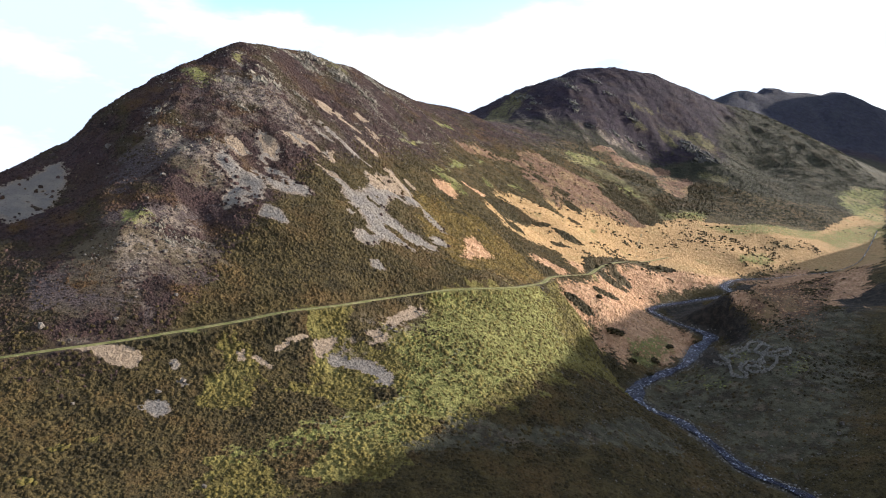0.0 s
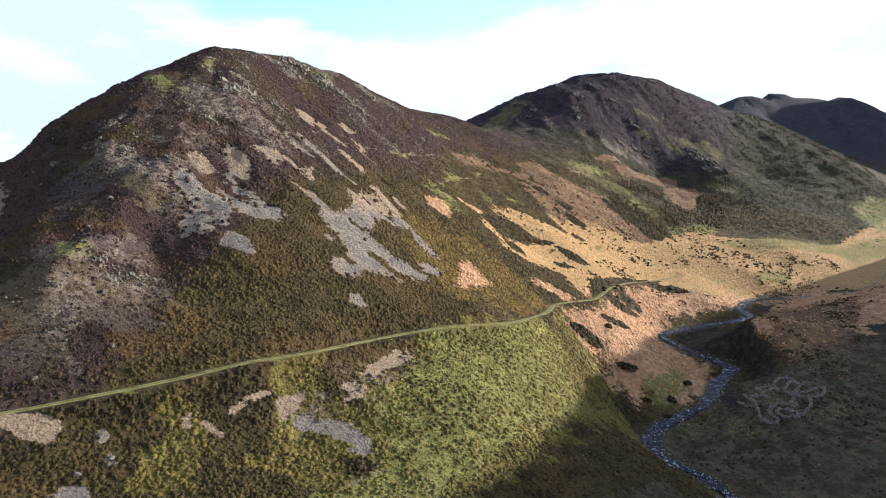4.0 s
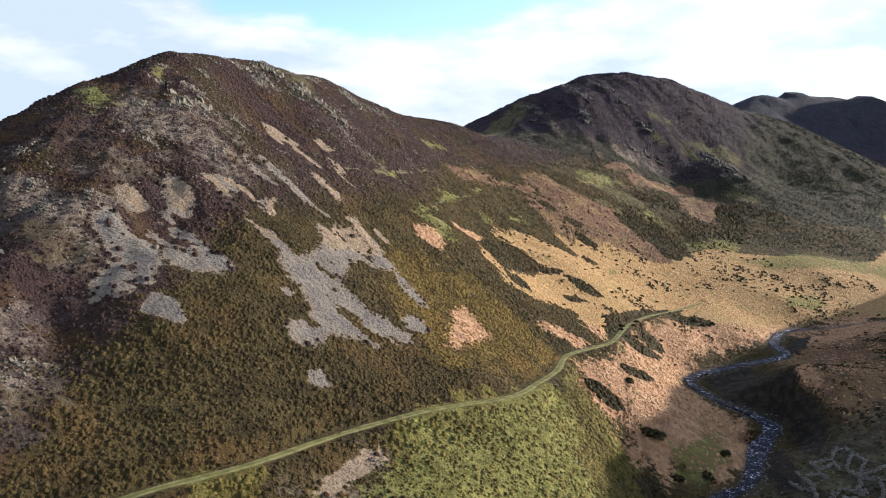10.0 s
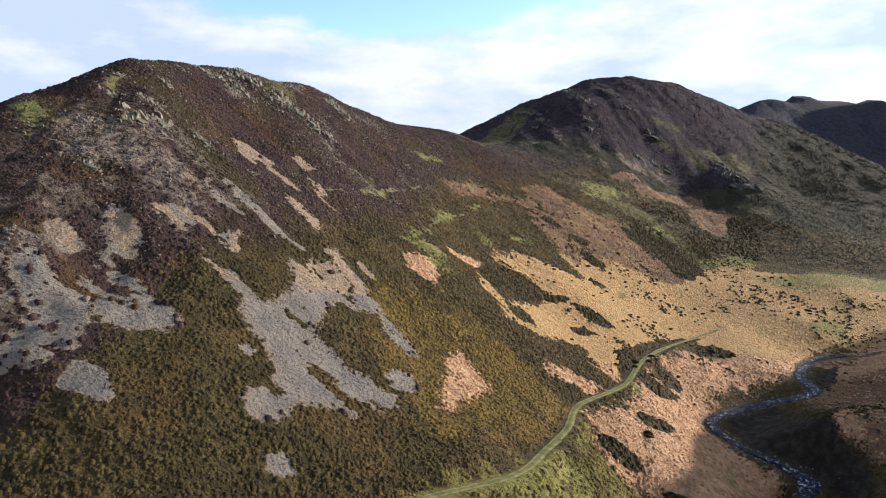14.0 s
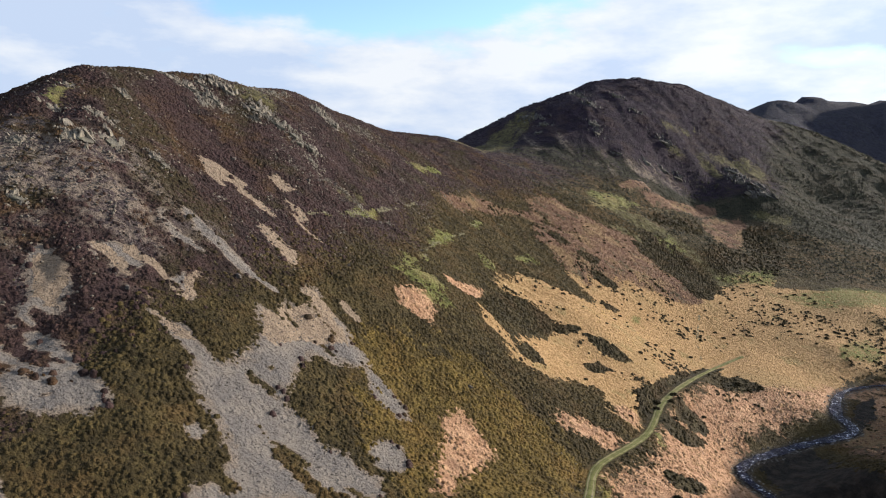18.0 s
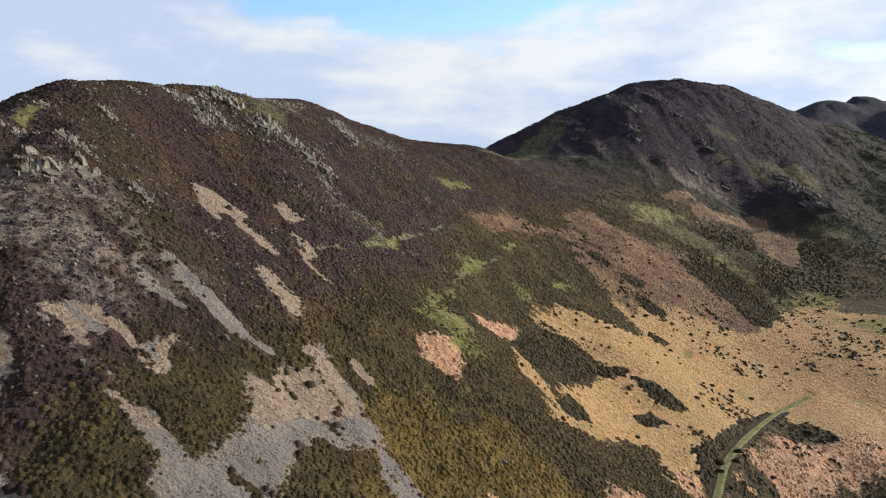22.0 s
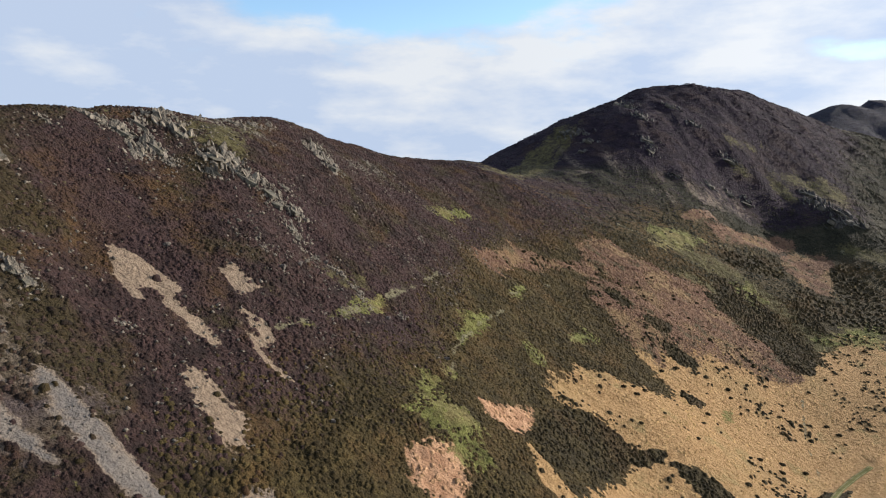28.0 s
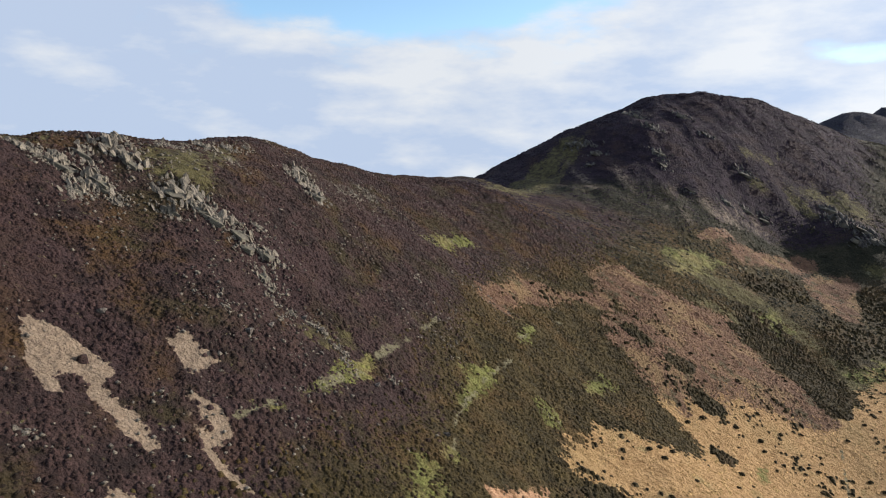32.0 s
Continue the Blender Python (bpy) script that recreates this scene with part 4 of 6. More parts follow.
patch("gorse", [(18.3, 302.9), (23.2, 318), (28.8, 324.6), (33.3, 326.2), (38.6, 324.9), (41.4, 321.5), (39.3, 315.1), (34.8, 306.3), (30.5, 303.1), (26.5, 301.3), (21.5, 295.4), (19.1, 296.3)])
patch("gorse", [(48, 304.6), (53.5, 309.7), (57.8, 307.6), (53.9, 304.5), (49.5, 302)])
patch("gorse", [(66.2, 301.9), (73.6, 312.7), (86.1, 329.3), (99.5, 345.3), (107.3, 350.5), (99.5, 340.7), (85.8, 323.9), (75.4, 310.8), (67.4, 298.4), (62.4, 289.3), (59.6, 284.8), (60.9, 291.6)])
patch("gorse", [(73.3, 302.4), (78.6, 308.4), (83.2, 307.9), (85.7, 305.9), (77.7, 297.4), (74.3, 298.4)])
patch("gorse", [(61, 299), (70.8, 311.3), (84.6, 330.7), (100.8, 350), (104.9, 348.2), (90.3, 328.1), (74.1, 308.2), (64.6, 294.3), (61.8, 294.2)])
patch("gorse", [(64.3, 293), (68.2, 293.5), (74.7, 296.3), (82.6, 299.7), (79.7, 293.6), (71.6, 285.5), (66.1, 285.4)])
patch("gorse", [(100.6, 335.8), (110.5, 344.6), (115, 338.6), (112.3, 334.4), (104.7, 331.8), (99.2, 328.6)])
patch("gorse", [(57.4, 261.9), (62.6, 263.3), (69.6, 267.4), (68.8, 261.9), (63.4, 257.7), (58.6, 257.3)])
patch("gorse", [(44.3, 245.1), (48, 245.1), (52.9, 244), (55.1, 241.1), (51.2, 239.9), (47, 240.5), (44.3, 241.8)])
patch("rust", [(122, 516.5), (137.5, 526.9), (151.4, 531.1), (172.7, 548.2), (177.4, 537), (170.8, 530.1), (152.6, 521.1), (135.2, 512.4), (125.1, 509.1)])
patch("rust", [(161.5, 519.8), (179, 529), (185.5, 523.6), (185.6, 515.2), (178.1, 496.4), (164, 484.4), (161.4, 492), (160.3, 501.1), (160.5, 510.9)])
patch("rust", [(110.6, 516.4), (127.6, 532.5), (133.2, 529.9), (115.9, 513.3)])
patch("grass", [(83.2, 471), (95.6, 489.5), (107.3, 501.2), (110.5, 494), (98.7, 482), (87.4, 468)])
patch("grass", [(117.1, 469), (127.3, 473.3), (130, 464.7), (123.9, 455.3), (119.6, 459.4), (117.6, 463.6)])
patch("grass", [(141.3, 442.9), (153.3, 449.2), (166.8, 457.5), (174.4, 452.3), (167.5, 440.1), (153.4, 440.7), (143.8, 438.8)])
patch("grass", [(32.5, 360.5), (38.5, 371.5), (43.5, 373.8), (39.3, 366), (33.4, 359.2)])
patch("grass", [(14.8, 366.9), (22.1, 377.1), (20.6, 365.6), (17, 361.9)])
patch("grass", [(2.7, 335.7), (6.6, 340.1), (11.1, 339.3), (7.9, 332.3), (4.1, 331.2)])
patch("grass", [(18.3, 341.4), (22.6, 343.7), (23.9, 340), (20.6, 337.6)])
patch("grass", [(-9, 383.9), (-1, 405.8), (6, 410.9), (-0.6, 392), (-5.7, 384.2)])
patch("bracken", [(7.6, 239.1), (10.5, 243.6), (14.1, 243.5), (16.8, 239.4), (16.2, 234.4), (12.1, 225.1), (8.8, 217), (5.8, 216), (6.3, 224.3), (7, 232.3)])
patch("bracken", [(31.1, 264.4), (35.7, 268.5), (41.9, 270.7), (47.9, 271.4), (52, 270.6), (47.2, 263.7), (41.3, 262.3), (35.6, 262.1)])
patch("bracken", [(51.3, 284.3), (55.9, 288.8), (60.1, 287), (56.9, 281.2), (53.2, 280.5)])
patch("bracken", [(41.9, 247.9), (50.5, 256.5), (58.7, 270.6), (70.8, 296.2), (79.4, 302.2), (96.4, 323.7), (117.5, 336.5), (132.7, 340.5), (158.2, 359.2), (143.2, 338.7), (121, 323.9), (102.6, 314.2), (88.4, 302.2), (64.4, 250.5), (58.2, 239), (55.4, 239.4), (51.2, 239.9), (45.2, 238.9), (42.2, 242)])
patch("earth", [(-72.6, 128.6), (-67.4, 129.8), (-62.2, 131.3), (-59.2, 131.5), (-59.5, 128.8), (-62.6, 128.1), (-66.6, 128.3), (-70.1, 127.6)])
patch("scree", [(-54.5, 120.4), (-53.7, 122.4), (-51.8, 123.5), (-50.1, 121.4), (-51, 119.7), (-53, 120)])
patch("scree", [(-51.1, 128.9), (-50.5, 130), (-49.1, 129), (-49.7, 128)])
patch("scree", [(-53.7, 132.2), (-53.6, 133.4), (-52.5, 132.8), (-52.4, 131.6), (-53.1, 131.3)])
patch("earth", [(-28.7, 150.1), (-26.7, 153.2), (-23.7, 154.6), (-24.5, 152.2), (-26.4, 149.9), (-26.6, 147.3), (-28, 148.1)])
patch("earth", [(-23.1, 153.2), (-19.6, 155.5), (-20, 152.2), (-22.1, 150.9)])
patch("earth", [(-18.4, 153.4), (-15.9, 157.4), (-12.6, 161.7), (-13.2, 157.9), (-15.6, 155.1), (-16.5, 152.6)])
patch("scree", [(-24.9, 148.5), (-20.7, 149.4), (-17.3, 149.6), (-13.5, 148.7), (-11.2, 146.5), (-11.3, 143), (-14.4, 144.6), (-17.9, 145.5), (-22.4, 145.3), (-24.1, 146.3)])
patch("earth", [(-14.3, 163.8), (-10.9, 171.9), (-5.8, 177.8), (-4, 176.5), (-9, 168.8), (-12.1, 163.2)])
patch("earth", [(-40.2, 141.1), (-38.1, 140.6), (-35.1, 139.4), (-35.5, 138.3), (-38, 139.3)])
patch("earth", [(-35.9, 144.9), (-33.8, 148.3), (-31.3, 150.9), (-31.3, 150), (-33.2, 147.5), (-35, 144.2)])
patch("gorse", [(-66.3, 131.5), (-61.2, 135.4), (-54.7, 139.8), (-48, 141.7), (-47, 139.1), (-51.1, 136), (-58.3, 133.6), (-63, 130.9)])
patch("gorse", [(-40.1, 148.7), (-33.2, 153.3), (-29.7, 151.6), (-28.5, 147.8), (-31.9, 143.1), (-36.1, 142.3), (-38.9, 144.1)])
patch("gorse", [(-15.1, 141.5), (-11.2, 141.4), (-8.4, 140.3), (-10.3, 137.2), (-13.5, 137.4)])
patch("bracken", [(113.6, 265.5), (158.4, 349), (183.5, 365.4), (206.1, 369.1), (233.5, 370.6), (157.2, 250.6), (146.4, 259.8), (123.7, 247.1), (118.2, 251.3), (117.8, 259.6)])
patch("bracken", [(46.6, 219.6), (59.6, 244.3), (77.8, 273.4), (88.8, 287.1), (90.9, 272.1), (98.5, 268.5), (85.6, 235), (75.9, 227), (66.2, 231.8), (59.7, 219.7), (58.2, 229.4)])
patch("shaded_bank", [(96.8, 286.5), (115.3, 302.1), (112.8, 263.2), (116.9, 255.9), (110.7, 239.9), (99.9, 228.4), (109.8, 257.5), (106.9, 265.8), (100.7, 272.3)])
patch("gorse", [(19.9, 142.3), (22.5, 145.2), (23, 140.5), (19.9, 138.4), (17.8, 139.1)])
patch("gorse", [(49, 214), (55.5, 222.4), (59.5, 217), (56.1, 210.5), (50.6, 209.3)])
patch("meadow", [(86.8, 363.8), (118.9, 411.1), (161.9, 440.3), (199.1, 441.6), (247, 449.5), (200.1, 372.8), (182.7, 368.7), (166.6, 366.3), (152.5, 357.5), (115, 335.9), (101.8, 349.5), (87.5, 340.5)])
patch("bracken", [(42.6, 247.9), (58.7, 270.6), (74, 300.6), (94.8, 328.6), (117.5, 336.5), (158.2, 359.2), (182.7, 368.7), (202.6, 377), (193.8, 362.6), (157.6, 353.4), (121, 323.9), (99.7, 311.7), (87.9, 299.3), (87.3, 287), (95.2, 275.8), (100.7, 267.9), (85.9, 233.2), (70.2, 232.1), (61.9, 235.8), (55.1, 237.9), (49.5, 238.6), (45.3, 239.6)])
patch("ochre", [(158.7, 604.2), (171.9, 610.7), (189.7, 618.8), (188, 613.7), (173.5, 605.5), (161.8, 601.3)])
patch("ochre", [(180, 593), (195.8, 601.7), (210.7, 604.8), (224.6, 607.7), (231.3, 603.9), (236.1, 595.6), (228.3, 589.4), (219.7, 595.3), (205.5, 593.4), (192.1, 592.8), (183.1, 590.9)])
patch("ochre", [(181.3, 588), (193.4, 588.1), (197, 580.1), (191.1, 578.8), (185.2, 583.8)])
patch("thin", [(106.5, 555.3), (111.4, 551.1), (114.8, 537.8), (109.9, 534.8), (106, 541.7)])
patch("thin", [(119.7, 545.7), (132.5, 551.4), (145.9, 553.2), (155.6, 554.5), (140.1, 538.8), (127.8, 536.8), (120.9, 537.8)])
patch("grass", [(66.4, 233.8), (82.2, 246.4), (80.7, 235), (70.1, 225.7), (63.5, 225.9)])
patch("grass", [(95.1, 225.5), (102, 231), (102.7, 222.6), (97.6, 215.2), (93.7, 218.1)])
patch("shaded_bank", [(102.7, 265.3), (95.9, 231.7), (91.6, 217), (86.6, 217.5), (87.3, 228.4)])
patch("grass", [(61.2, 280.6), (63.6, 279.5), (63.6, 275), (60.5, 272.3)])
patch("grass", [(167, 381.6), (181.8, 390.9), (187.7, 386.9), (180.2, 377.9), (166.8, 374.4)])
patch("grass", [(79.6, 369.6), (84.1, 372.9), (82.1, 366.6), (78.4, 363.7)])
patch("sedge", [(58.2, 208.6), (73.3, 224.3), (85.2, 218.1), (109.1, 258), (123.7, 247.1), (142.6, 253.1), (157.7, 253.1), (101.6, 162), (75.2, 167.5), (72.7, 184.6), (63.6, 193.1)])
patch("sedge", [(2.5, 135.7), (14.4, 136.9), (26, 141.8), (40.1, 153), (51.4, 165.5), (59, 160.5), (56.7, 151.3), (-6, 121.4)])
patch("sedge", [(65.7, 203), (68.5, 213.3), (82.9, 221.8), (112.8, 251.6), (131.7, 237.6), (102, 189.3)])
patch("stony", [(-75.2, 231.4), (-71.9, 232.7), (-65.4, 225.3), (-67.9, 222.3), (-71.6, 226.3)])
patch("stony", [(-71.4, 248.8), (-62.8, 253.1), (-53.3, 243.5), (-44.3, 243), (-44.4, 233.6), (-52.1, 233.3), (-57.5, 233.4), (-56.5, 220.7), (-62.4, 225.3), (-67.6, 233.7)])
patch("stony", [(-80.2, 202.9), (-76.3, 208.7), (-65.7, 212.6), (-65.4, 201.9), (-71.6, 198.4)])
patch("stony", [(-90.7, 207.8), (-84.7, 206.7), (-83.3, 198.8), (-87.6, 200.8)])
patch("stony", [(-67, 192.5), (-66.4, 201.1), (-62.1, 203.4), (-60.4, 192.8), (-62.9, 185.7)])
patch("stony", [(-70.5, 161.6), (-68.7, 171.3), (-62, 172.6), (-56.9, 168.1), (-59, 160.2), (-66.2, 157.5)])
patch("stony", [(-72.4, 174.2), (-70.2, 178.3), (-65.6, 175.7), (-68.1, 172.1)])
patch("grass", [(-93, 243.2), (-87.4, 245.4), (-77.2, 238.5), (-80.3, 232.7), (-85.8, 233)])
patch("grass", [(-83.5, 272.6), (-79.5, 274.4), (-75.2, 259.7), (-78.8, 259.8)])
patch("grass", [(-77.8, 167.1), (-73.8, 168.2), (-71.3, 167.3), (-72.8, 163.8), (-75.3, 162.9)])
patch("growth", [(-44.6, 243.7), (-41.3, 243.5), (-37.5, 242.1), (-34, 241.3), (-32.4, 240.4), (-35.1, 237.8), (-39.1, 239.6), (-42.9, 240.9), (-45.7, 241.6), (-46.4, 242.7)])
patch("growth", [(-43, 237.4), (-40.2, 238.5), (-36.9, 237.8), (-35.9, 237), (-40.4, 233.3)])
patch("growth", [(-45.2, 250), (-40.5, 248.8), (-34.8, 248), (-29.3, 246.1), (-27.1, 245.5), (-28.5, 244.1), (-32.2, 245.4), (-36.4, 246), (-41.6, 247.3), (-45.8, 247.8)])
patch("ochre", [(76.6, 611.4), (66.1, 598.9), (56.5, 589.2), (50.9, 568.4), (26.7, 567), (9.3, 462.6)])
patch("ochre", [(-59.6, 326), (-55.4, 363.8), (-48.2, 350.2), (-46.6, 331.4), (-45.3, 319.4), (-49.8, 318.3), (-54.2, 317)])
patch("ochre", [(-74.5, 308), (-70.9, 316.5), (-69.7, 311.8), (-71.5, 306.7)])
patch("ochre", [(156.3, 602.7), (182.3, 616.5), (184.5, 612.8), (162.1, 599.1)])
patch("ochre", [(210.3, 598.7), (233.4, 596.8), (228.8, 587.5), (213.6, 591.1)])
patch("ochre", [(157.9, 586), (176.4, 590.9), (173.2, 586.6), (156.5, 581.9)])
patch("ochre", [(196.9, 536.5), (219.8, 531.9), (214.4, 522.2), (196.1, 529.1)])
patch("ochre", [(82.7, 484.3), (107.3, 503), (113.7, 493.2), (94.4, 475.8), (84.3, 475.4)])
patch("ochre", [(86.9, 453), (102.8, 462.6), (117.6, 463.6), (112.1, 454.7), (96.4, 449.5)])
patch("stony", [(95.4, 532.9), (110, 532.8), (110.4, 523.7), (99.1, 524.3)])
patch("stony", [(131.1, 553.3), (155.9, 570.2), (161.2, 558.1), (139.1, 540), (130.4, 541.4)])
patch("gorse", [(120.4, 493.4), (156.5, 516.6), (155.3, 494.7), (139.8, 489.1), (122.9, 485.5)])
patch("gorse", [(148.7, 479.9), (166.7, 480.8), (176, 470.4), (166.8, 457.5), (147.7, 451.7), (141.2, 457.5)])
patch("grass", [(-19, 302.1), (-17.2, 311.7), (-13.3, 317.9), (-13, 310.8), (-15.9, 303.5), (-19.8, 294.9), (-21.7, 289.2), (-23.3, 287.4), (-21.5, 292.9)])
patch("grass", [(2.6, 327.9), (8, 344.3), (11.7, 343.4), (6.6, 331.5), (4.6, 321.7), (2.1, 319.1)])
patch("grass", [(17.3, 367.3), (22.1, 377.1), (20.6, 367.2), (16.9, 360.7)])
patch("grass", [(32.3, 362.3), (39.8, 374.4), (44, 373.7), (37.2, 363)])
patch("grass", [(19.4, 340.2), (24.1, 344.1), (24.2, 338.1), (20.5, 336.4)])
patch("grass", [(1.6, 282.7), (8.4, 286.3), (10.3, 283.1), (6.4, 278.3), (2.7, 279.6)])
patch("ochre", [(-26, 309.2), (-18.4, 319.7), (-15.6, 316.8), (-21.3, 308.6)])
patch("sward", [(40.8, 247.6), (46.1, 239.1), (52.3, 229.3), (55.8, 212.9), (59, 208.6), (53.9, 188.5), (15.4, 155.2), (24.7, 190.4)])
patch("rust", [(131.8, 317.7), (170.2, 342.1), (200.1, 343.3), (123.7, 222.6), (117.3, 229.5), (117.3, 247.3), (118.1, 259.7)])
patch("ochre", [(91.5, 474.3), (113, 486.9), (124.2, 482), (138.9, 468.7), (141, 451.9), (151.1, 444.9), (177.4, 456.6), (150.5, 409.6), (139.1, 425.1), (135.8, 450.4), (125.9, 466.5), (107.7, 470.2)])
patch("meadow", [(136.1, 427.5), (153.4, 440.7), (173.8, 450.3), (137.3, 386.4), (123.7, 394), (124.6, 407)])
patch("gorse", [(108.4, 468.8), (123.4, 473), (128.2, 460.1), (133, 444.2), (135.3, 428), (127, 410.8), (118.7, 407.7), (115, 422.4), (110.9, 445.1), (106.7, 456.3)])
patch("earth", [(-28.9, 151.3), (-25.8, 153.7), (-23, 153.8), (-24.4, 151.9), (-26.5, 147.6), (-27.8, 149)])
patch("earth", [(-18.2, 158.6), (-14.6, 160.8), (-15, 157.5), (-17.3, 156.7)])
patch("earth", [(-36.1, 145.6), (-34.5, 147.2), (-34.5, 144.9), (-35.8, 143.6)])
patch("earth", [(-43.2, 140.8), (-41.9, 141.7), (-40.3, 138.9), (-41.7, 138.4)])
patch("earth", [(-10.6, 170.1), (-6.6, 175), (-5.4, 173.6), (-9.3, 168.1)])
patch("earth", [(-34.7, 148), (-29.9, 151.4), (-31.2, 149.7), (-34.1, 147.4)])
patch("grass", [(-53.4, 140.5), (-51.6, 141.7), (-50.3, 140), (-52, 139.3)])
patch("grass", [(-36.1, 156.5), (-33.7, 158.1), (-33.2, 156.5), (-35.2, 155)])
patch("scree", [(-60.3, 220.8), (-57.9, 221.5), (-55.3, 219.7), (-52.3, 218.2), (-53.4, 213.6), (-51.8, 210.4), (-47.8, 207.4), (-43.1, 203.7), (-38.8, 201.6), (-42.6, 198.1), (-48.3, 195.8), (-50.9, 198.5), (-51.5, 203.9), (-56.3, 204.1), (-56.5, 209.7), (-56.4, 214.9), (-58.7, 218.1)])
patch("scree", [(-67.5, 203.5), (-65.7, 205), (-61.4, 201.7), (-57.3, 200.1), (-52.6, 198.4), (-51.3, 193.1), (-49.3, 188.9), (-52, 185.7), (-58.5, 183.6), (-59.1, 187.5), (-58.8, 192), (-61.5, 196), (-64.5, 199.2)])
patch("scree", [(-66.6, 211.8), (-64.7, 213.3), (-59.7, 211.8), (-62.1, 209.7), (-65.2, 209.8)])
patch("growth", [(-47.3, 227), (-44, 227.8), (-39.7, 228.3), (-36.3, 226), (-37.1, 222.3), (-40.6, 222.2), (-44.2, 222.1)])
patch("growth", [(-40.2, 233.6), (-37.3, 235.5), (-33.2, 233.3), (-36.2, 230.4)])
patch("growth", [(-39.3, 219.9), (-37.3, 223.8), (-33.3, 224.6), (-33, 224), (-39.2, 219.8)])
TRAILS = [
    [(2, 317.7, 0), (6, 331, 0), (9, 340, 0), (5, 339.6, 0), (2, 337.5, 0)],
    [(9, 340, 0), (14, 351.2, 0), (15.9, 361.9, 0), (21, 373, 0), (17, 373, 0)],
    [(2, 317.7, 0), (2, 311.9, 0), (2, 305.8, 0), (1, 298.7, 0)],
    [(2, 326, 0), (5, 328, 0), (6, 331, 0)],
    [(-13.1, 316.6, 0), (-11, 323, 0), (-6.9, 333.2, 0), (-3.9, 343.1, 0)],
    [(-26.8, 282.3, 0), (-22.9, 290, 0), (-20.8, 295.2, 0), (-14.2, 312.3, 0)],
    [(20, 342, 0), (21, 339, 0), (24, 339, 0)],
    [(27.4, 389.8, 0), (31.6, 392.5, 0), (35.8, 395, 0)],
    [(66.6, 477.6, 0), (85.4, 478.3, 0), (108, 489, 0), (158, 526, 0), (184, 535, 0), (206, 531, 0)],
    [(116, 398, 0), (105, 370, 0), (101.5, 355.1, 0), (104, 349.2, 0)],
    [(-21.8, 290, 0), (-17.6, 300.9, 0), (-10, 324, 0), (-3, 346.2, 0)],
    [(-23.9, 125.4, 0), (-16, 132, 0), (-3, 143.4, 0), (7, 166, 0)],
]


def inside_depth(x, y, outline):
    """Metres inside (+) or outside (-) of an outline, for flat arrays."""
    inside, best = np.zeros(len(x), bool), np.full(len(x), 1e9)
    for (ax, ay), (bx, by) in zip(outline, np.roll(outline, -1, 0)):
        cross = (ay > y) != (by > y)
        inside ^= cross & (x < (bx - ax) * (y - ay) / (by - ay + 1e-12) + ax)
        vx, vy = bx - ax, by - ay
        s = np.clip(((x - ax) * vx + (y - ay) * vy) / (vx * vx + vy * vy + 1e-9), 0, 1)
        best = np.minimum(best, np.hypot(x - ax - s * vx, y - ay - s * vy))
    return np.where(inside, best, -best)


# how soft each kind's edge is, and how far it strays from its outline, in metres
EDGE = {"scree": 2.2, "earth": 1.4, "turf": 5.0, "stony": 4.0, "bracken": 4.2, "rust": 4.2, "meadow": 3.6, "grass": 3.6, "shaded_bank": 5.0, "gorse": 1.8, "olive": 10.0, "thin": 9.0, "sward": 4.0, "sedge": 9.0, "ochre": 4.0, "growth": 1.2}
STRAY = {"scree": 1.1, "earth": 0.9, "turf": 5.0, "thin": 8.0, "olive": 8.0, "gorse": 1.8, "grass": 3.0, "shaded_bank": 4.5, "meadow": 3.0, "bracken": 3.2, "rust": 3.2, "sedge": 8.0, "ochre": 4.0, "growth": 1.0}


def cover(kind, x, y):
    """How much of a kind covers each place, 0 to 1, with half at the outline."""
    shape = np.shape(x)
    x, y = np.ravel(x).astype(float), np.ravel(y).astype(float)
    out = np.zeros(len(x))
    # tongues down the slope, lobes and islands along every edge
    stray = 0.9 * fbm((0.93 * x - 0.37 * y) * 0.3, 0.37 * x + 0.93 * y, 2.0, 4, 0.65, 51.0) + 0.8 * fbm(x, y, 8.0, 5, 0.65, 61.0) + 0.05
    for outline in PATCHES.get(kind, ()):
        turned = np.roll(outline, -1, 0)
        area = 0.5 * abs(float(np.sum(outline[:, 0] * turned[:, 1] - outline[:, 1] * turned[:, 0])))
        wide = 2 * area / float(np.sum(np.hypot(*(outline - turned).T)))
        e, amp = min(EDGE[kind], 0.3 * wide + 0.3), min(STRAY.get(kind, 4.0), {"grass": 0.42, "scree": 0.15}.get(kind, 0.22) * wide + 0.2)
        lo, hi = outline.min(0) - e - amp, outline.max(0) + e + amp
        near = np.where((x > lo[0]) & (x < hi[0]) & (y > lo[1]) & (y < hi[1]))[0]
        if len(near):
            d = inside_depth(x[near], y[near], outline) + 1.5 * amp * stray[near] + ((0.7 if kind == "scree" else 0.4) * e if kind in ("scree", "earth") else 0.0)
            out[near] = np.maximum(out[near], np.clip(0.5 + d / (2 * e), 0, 1))
    return out.reshape(shape)


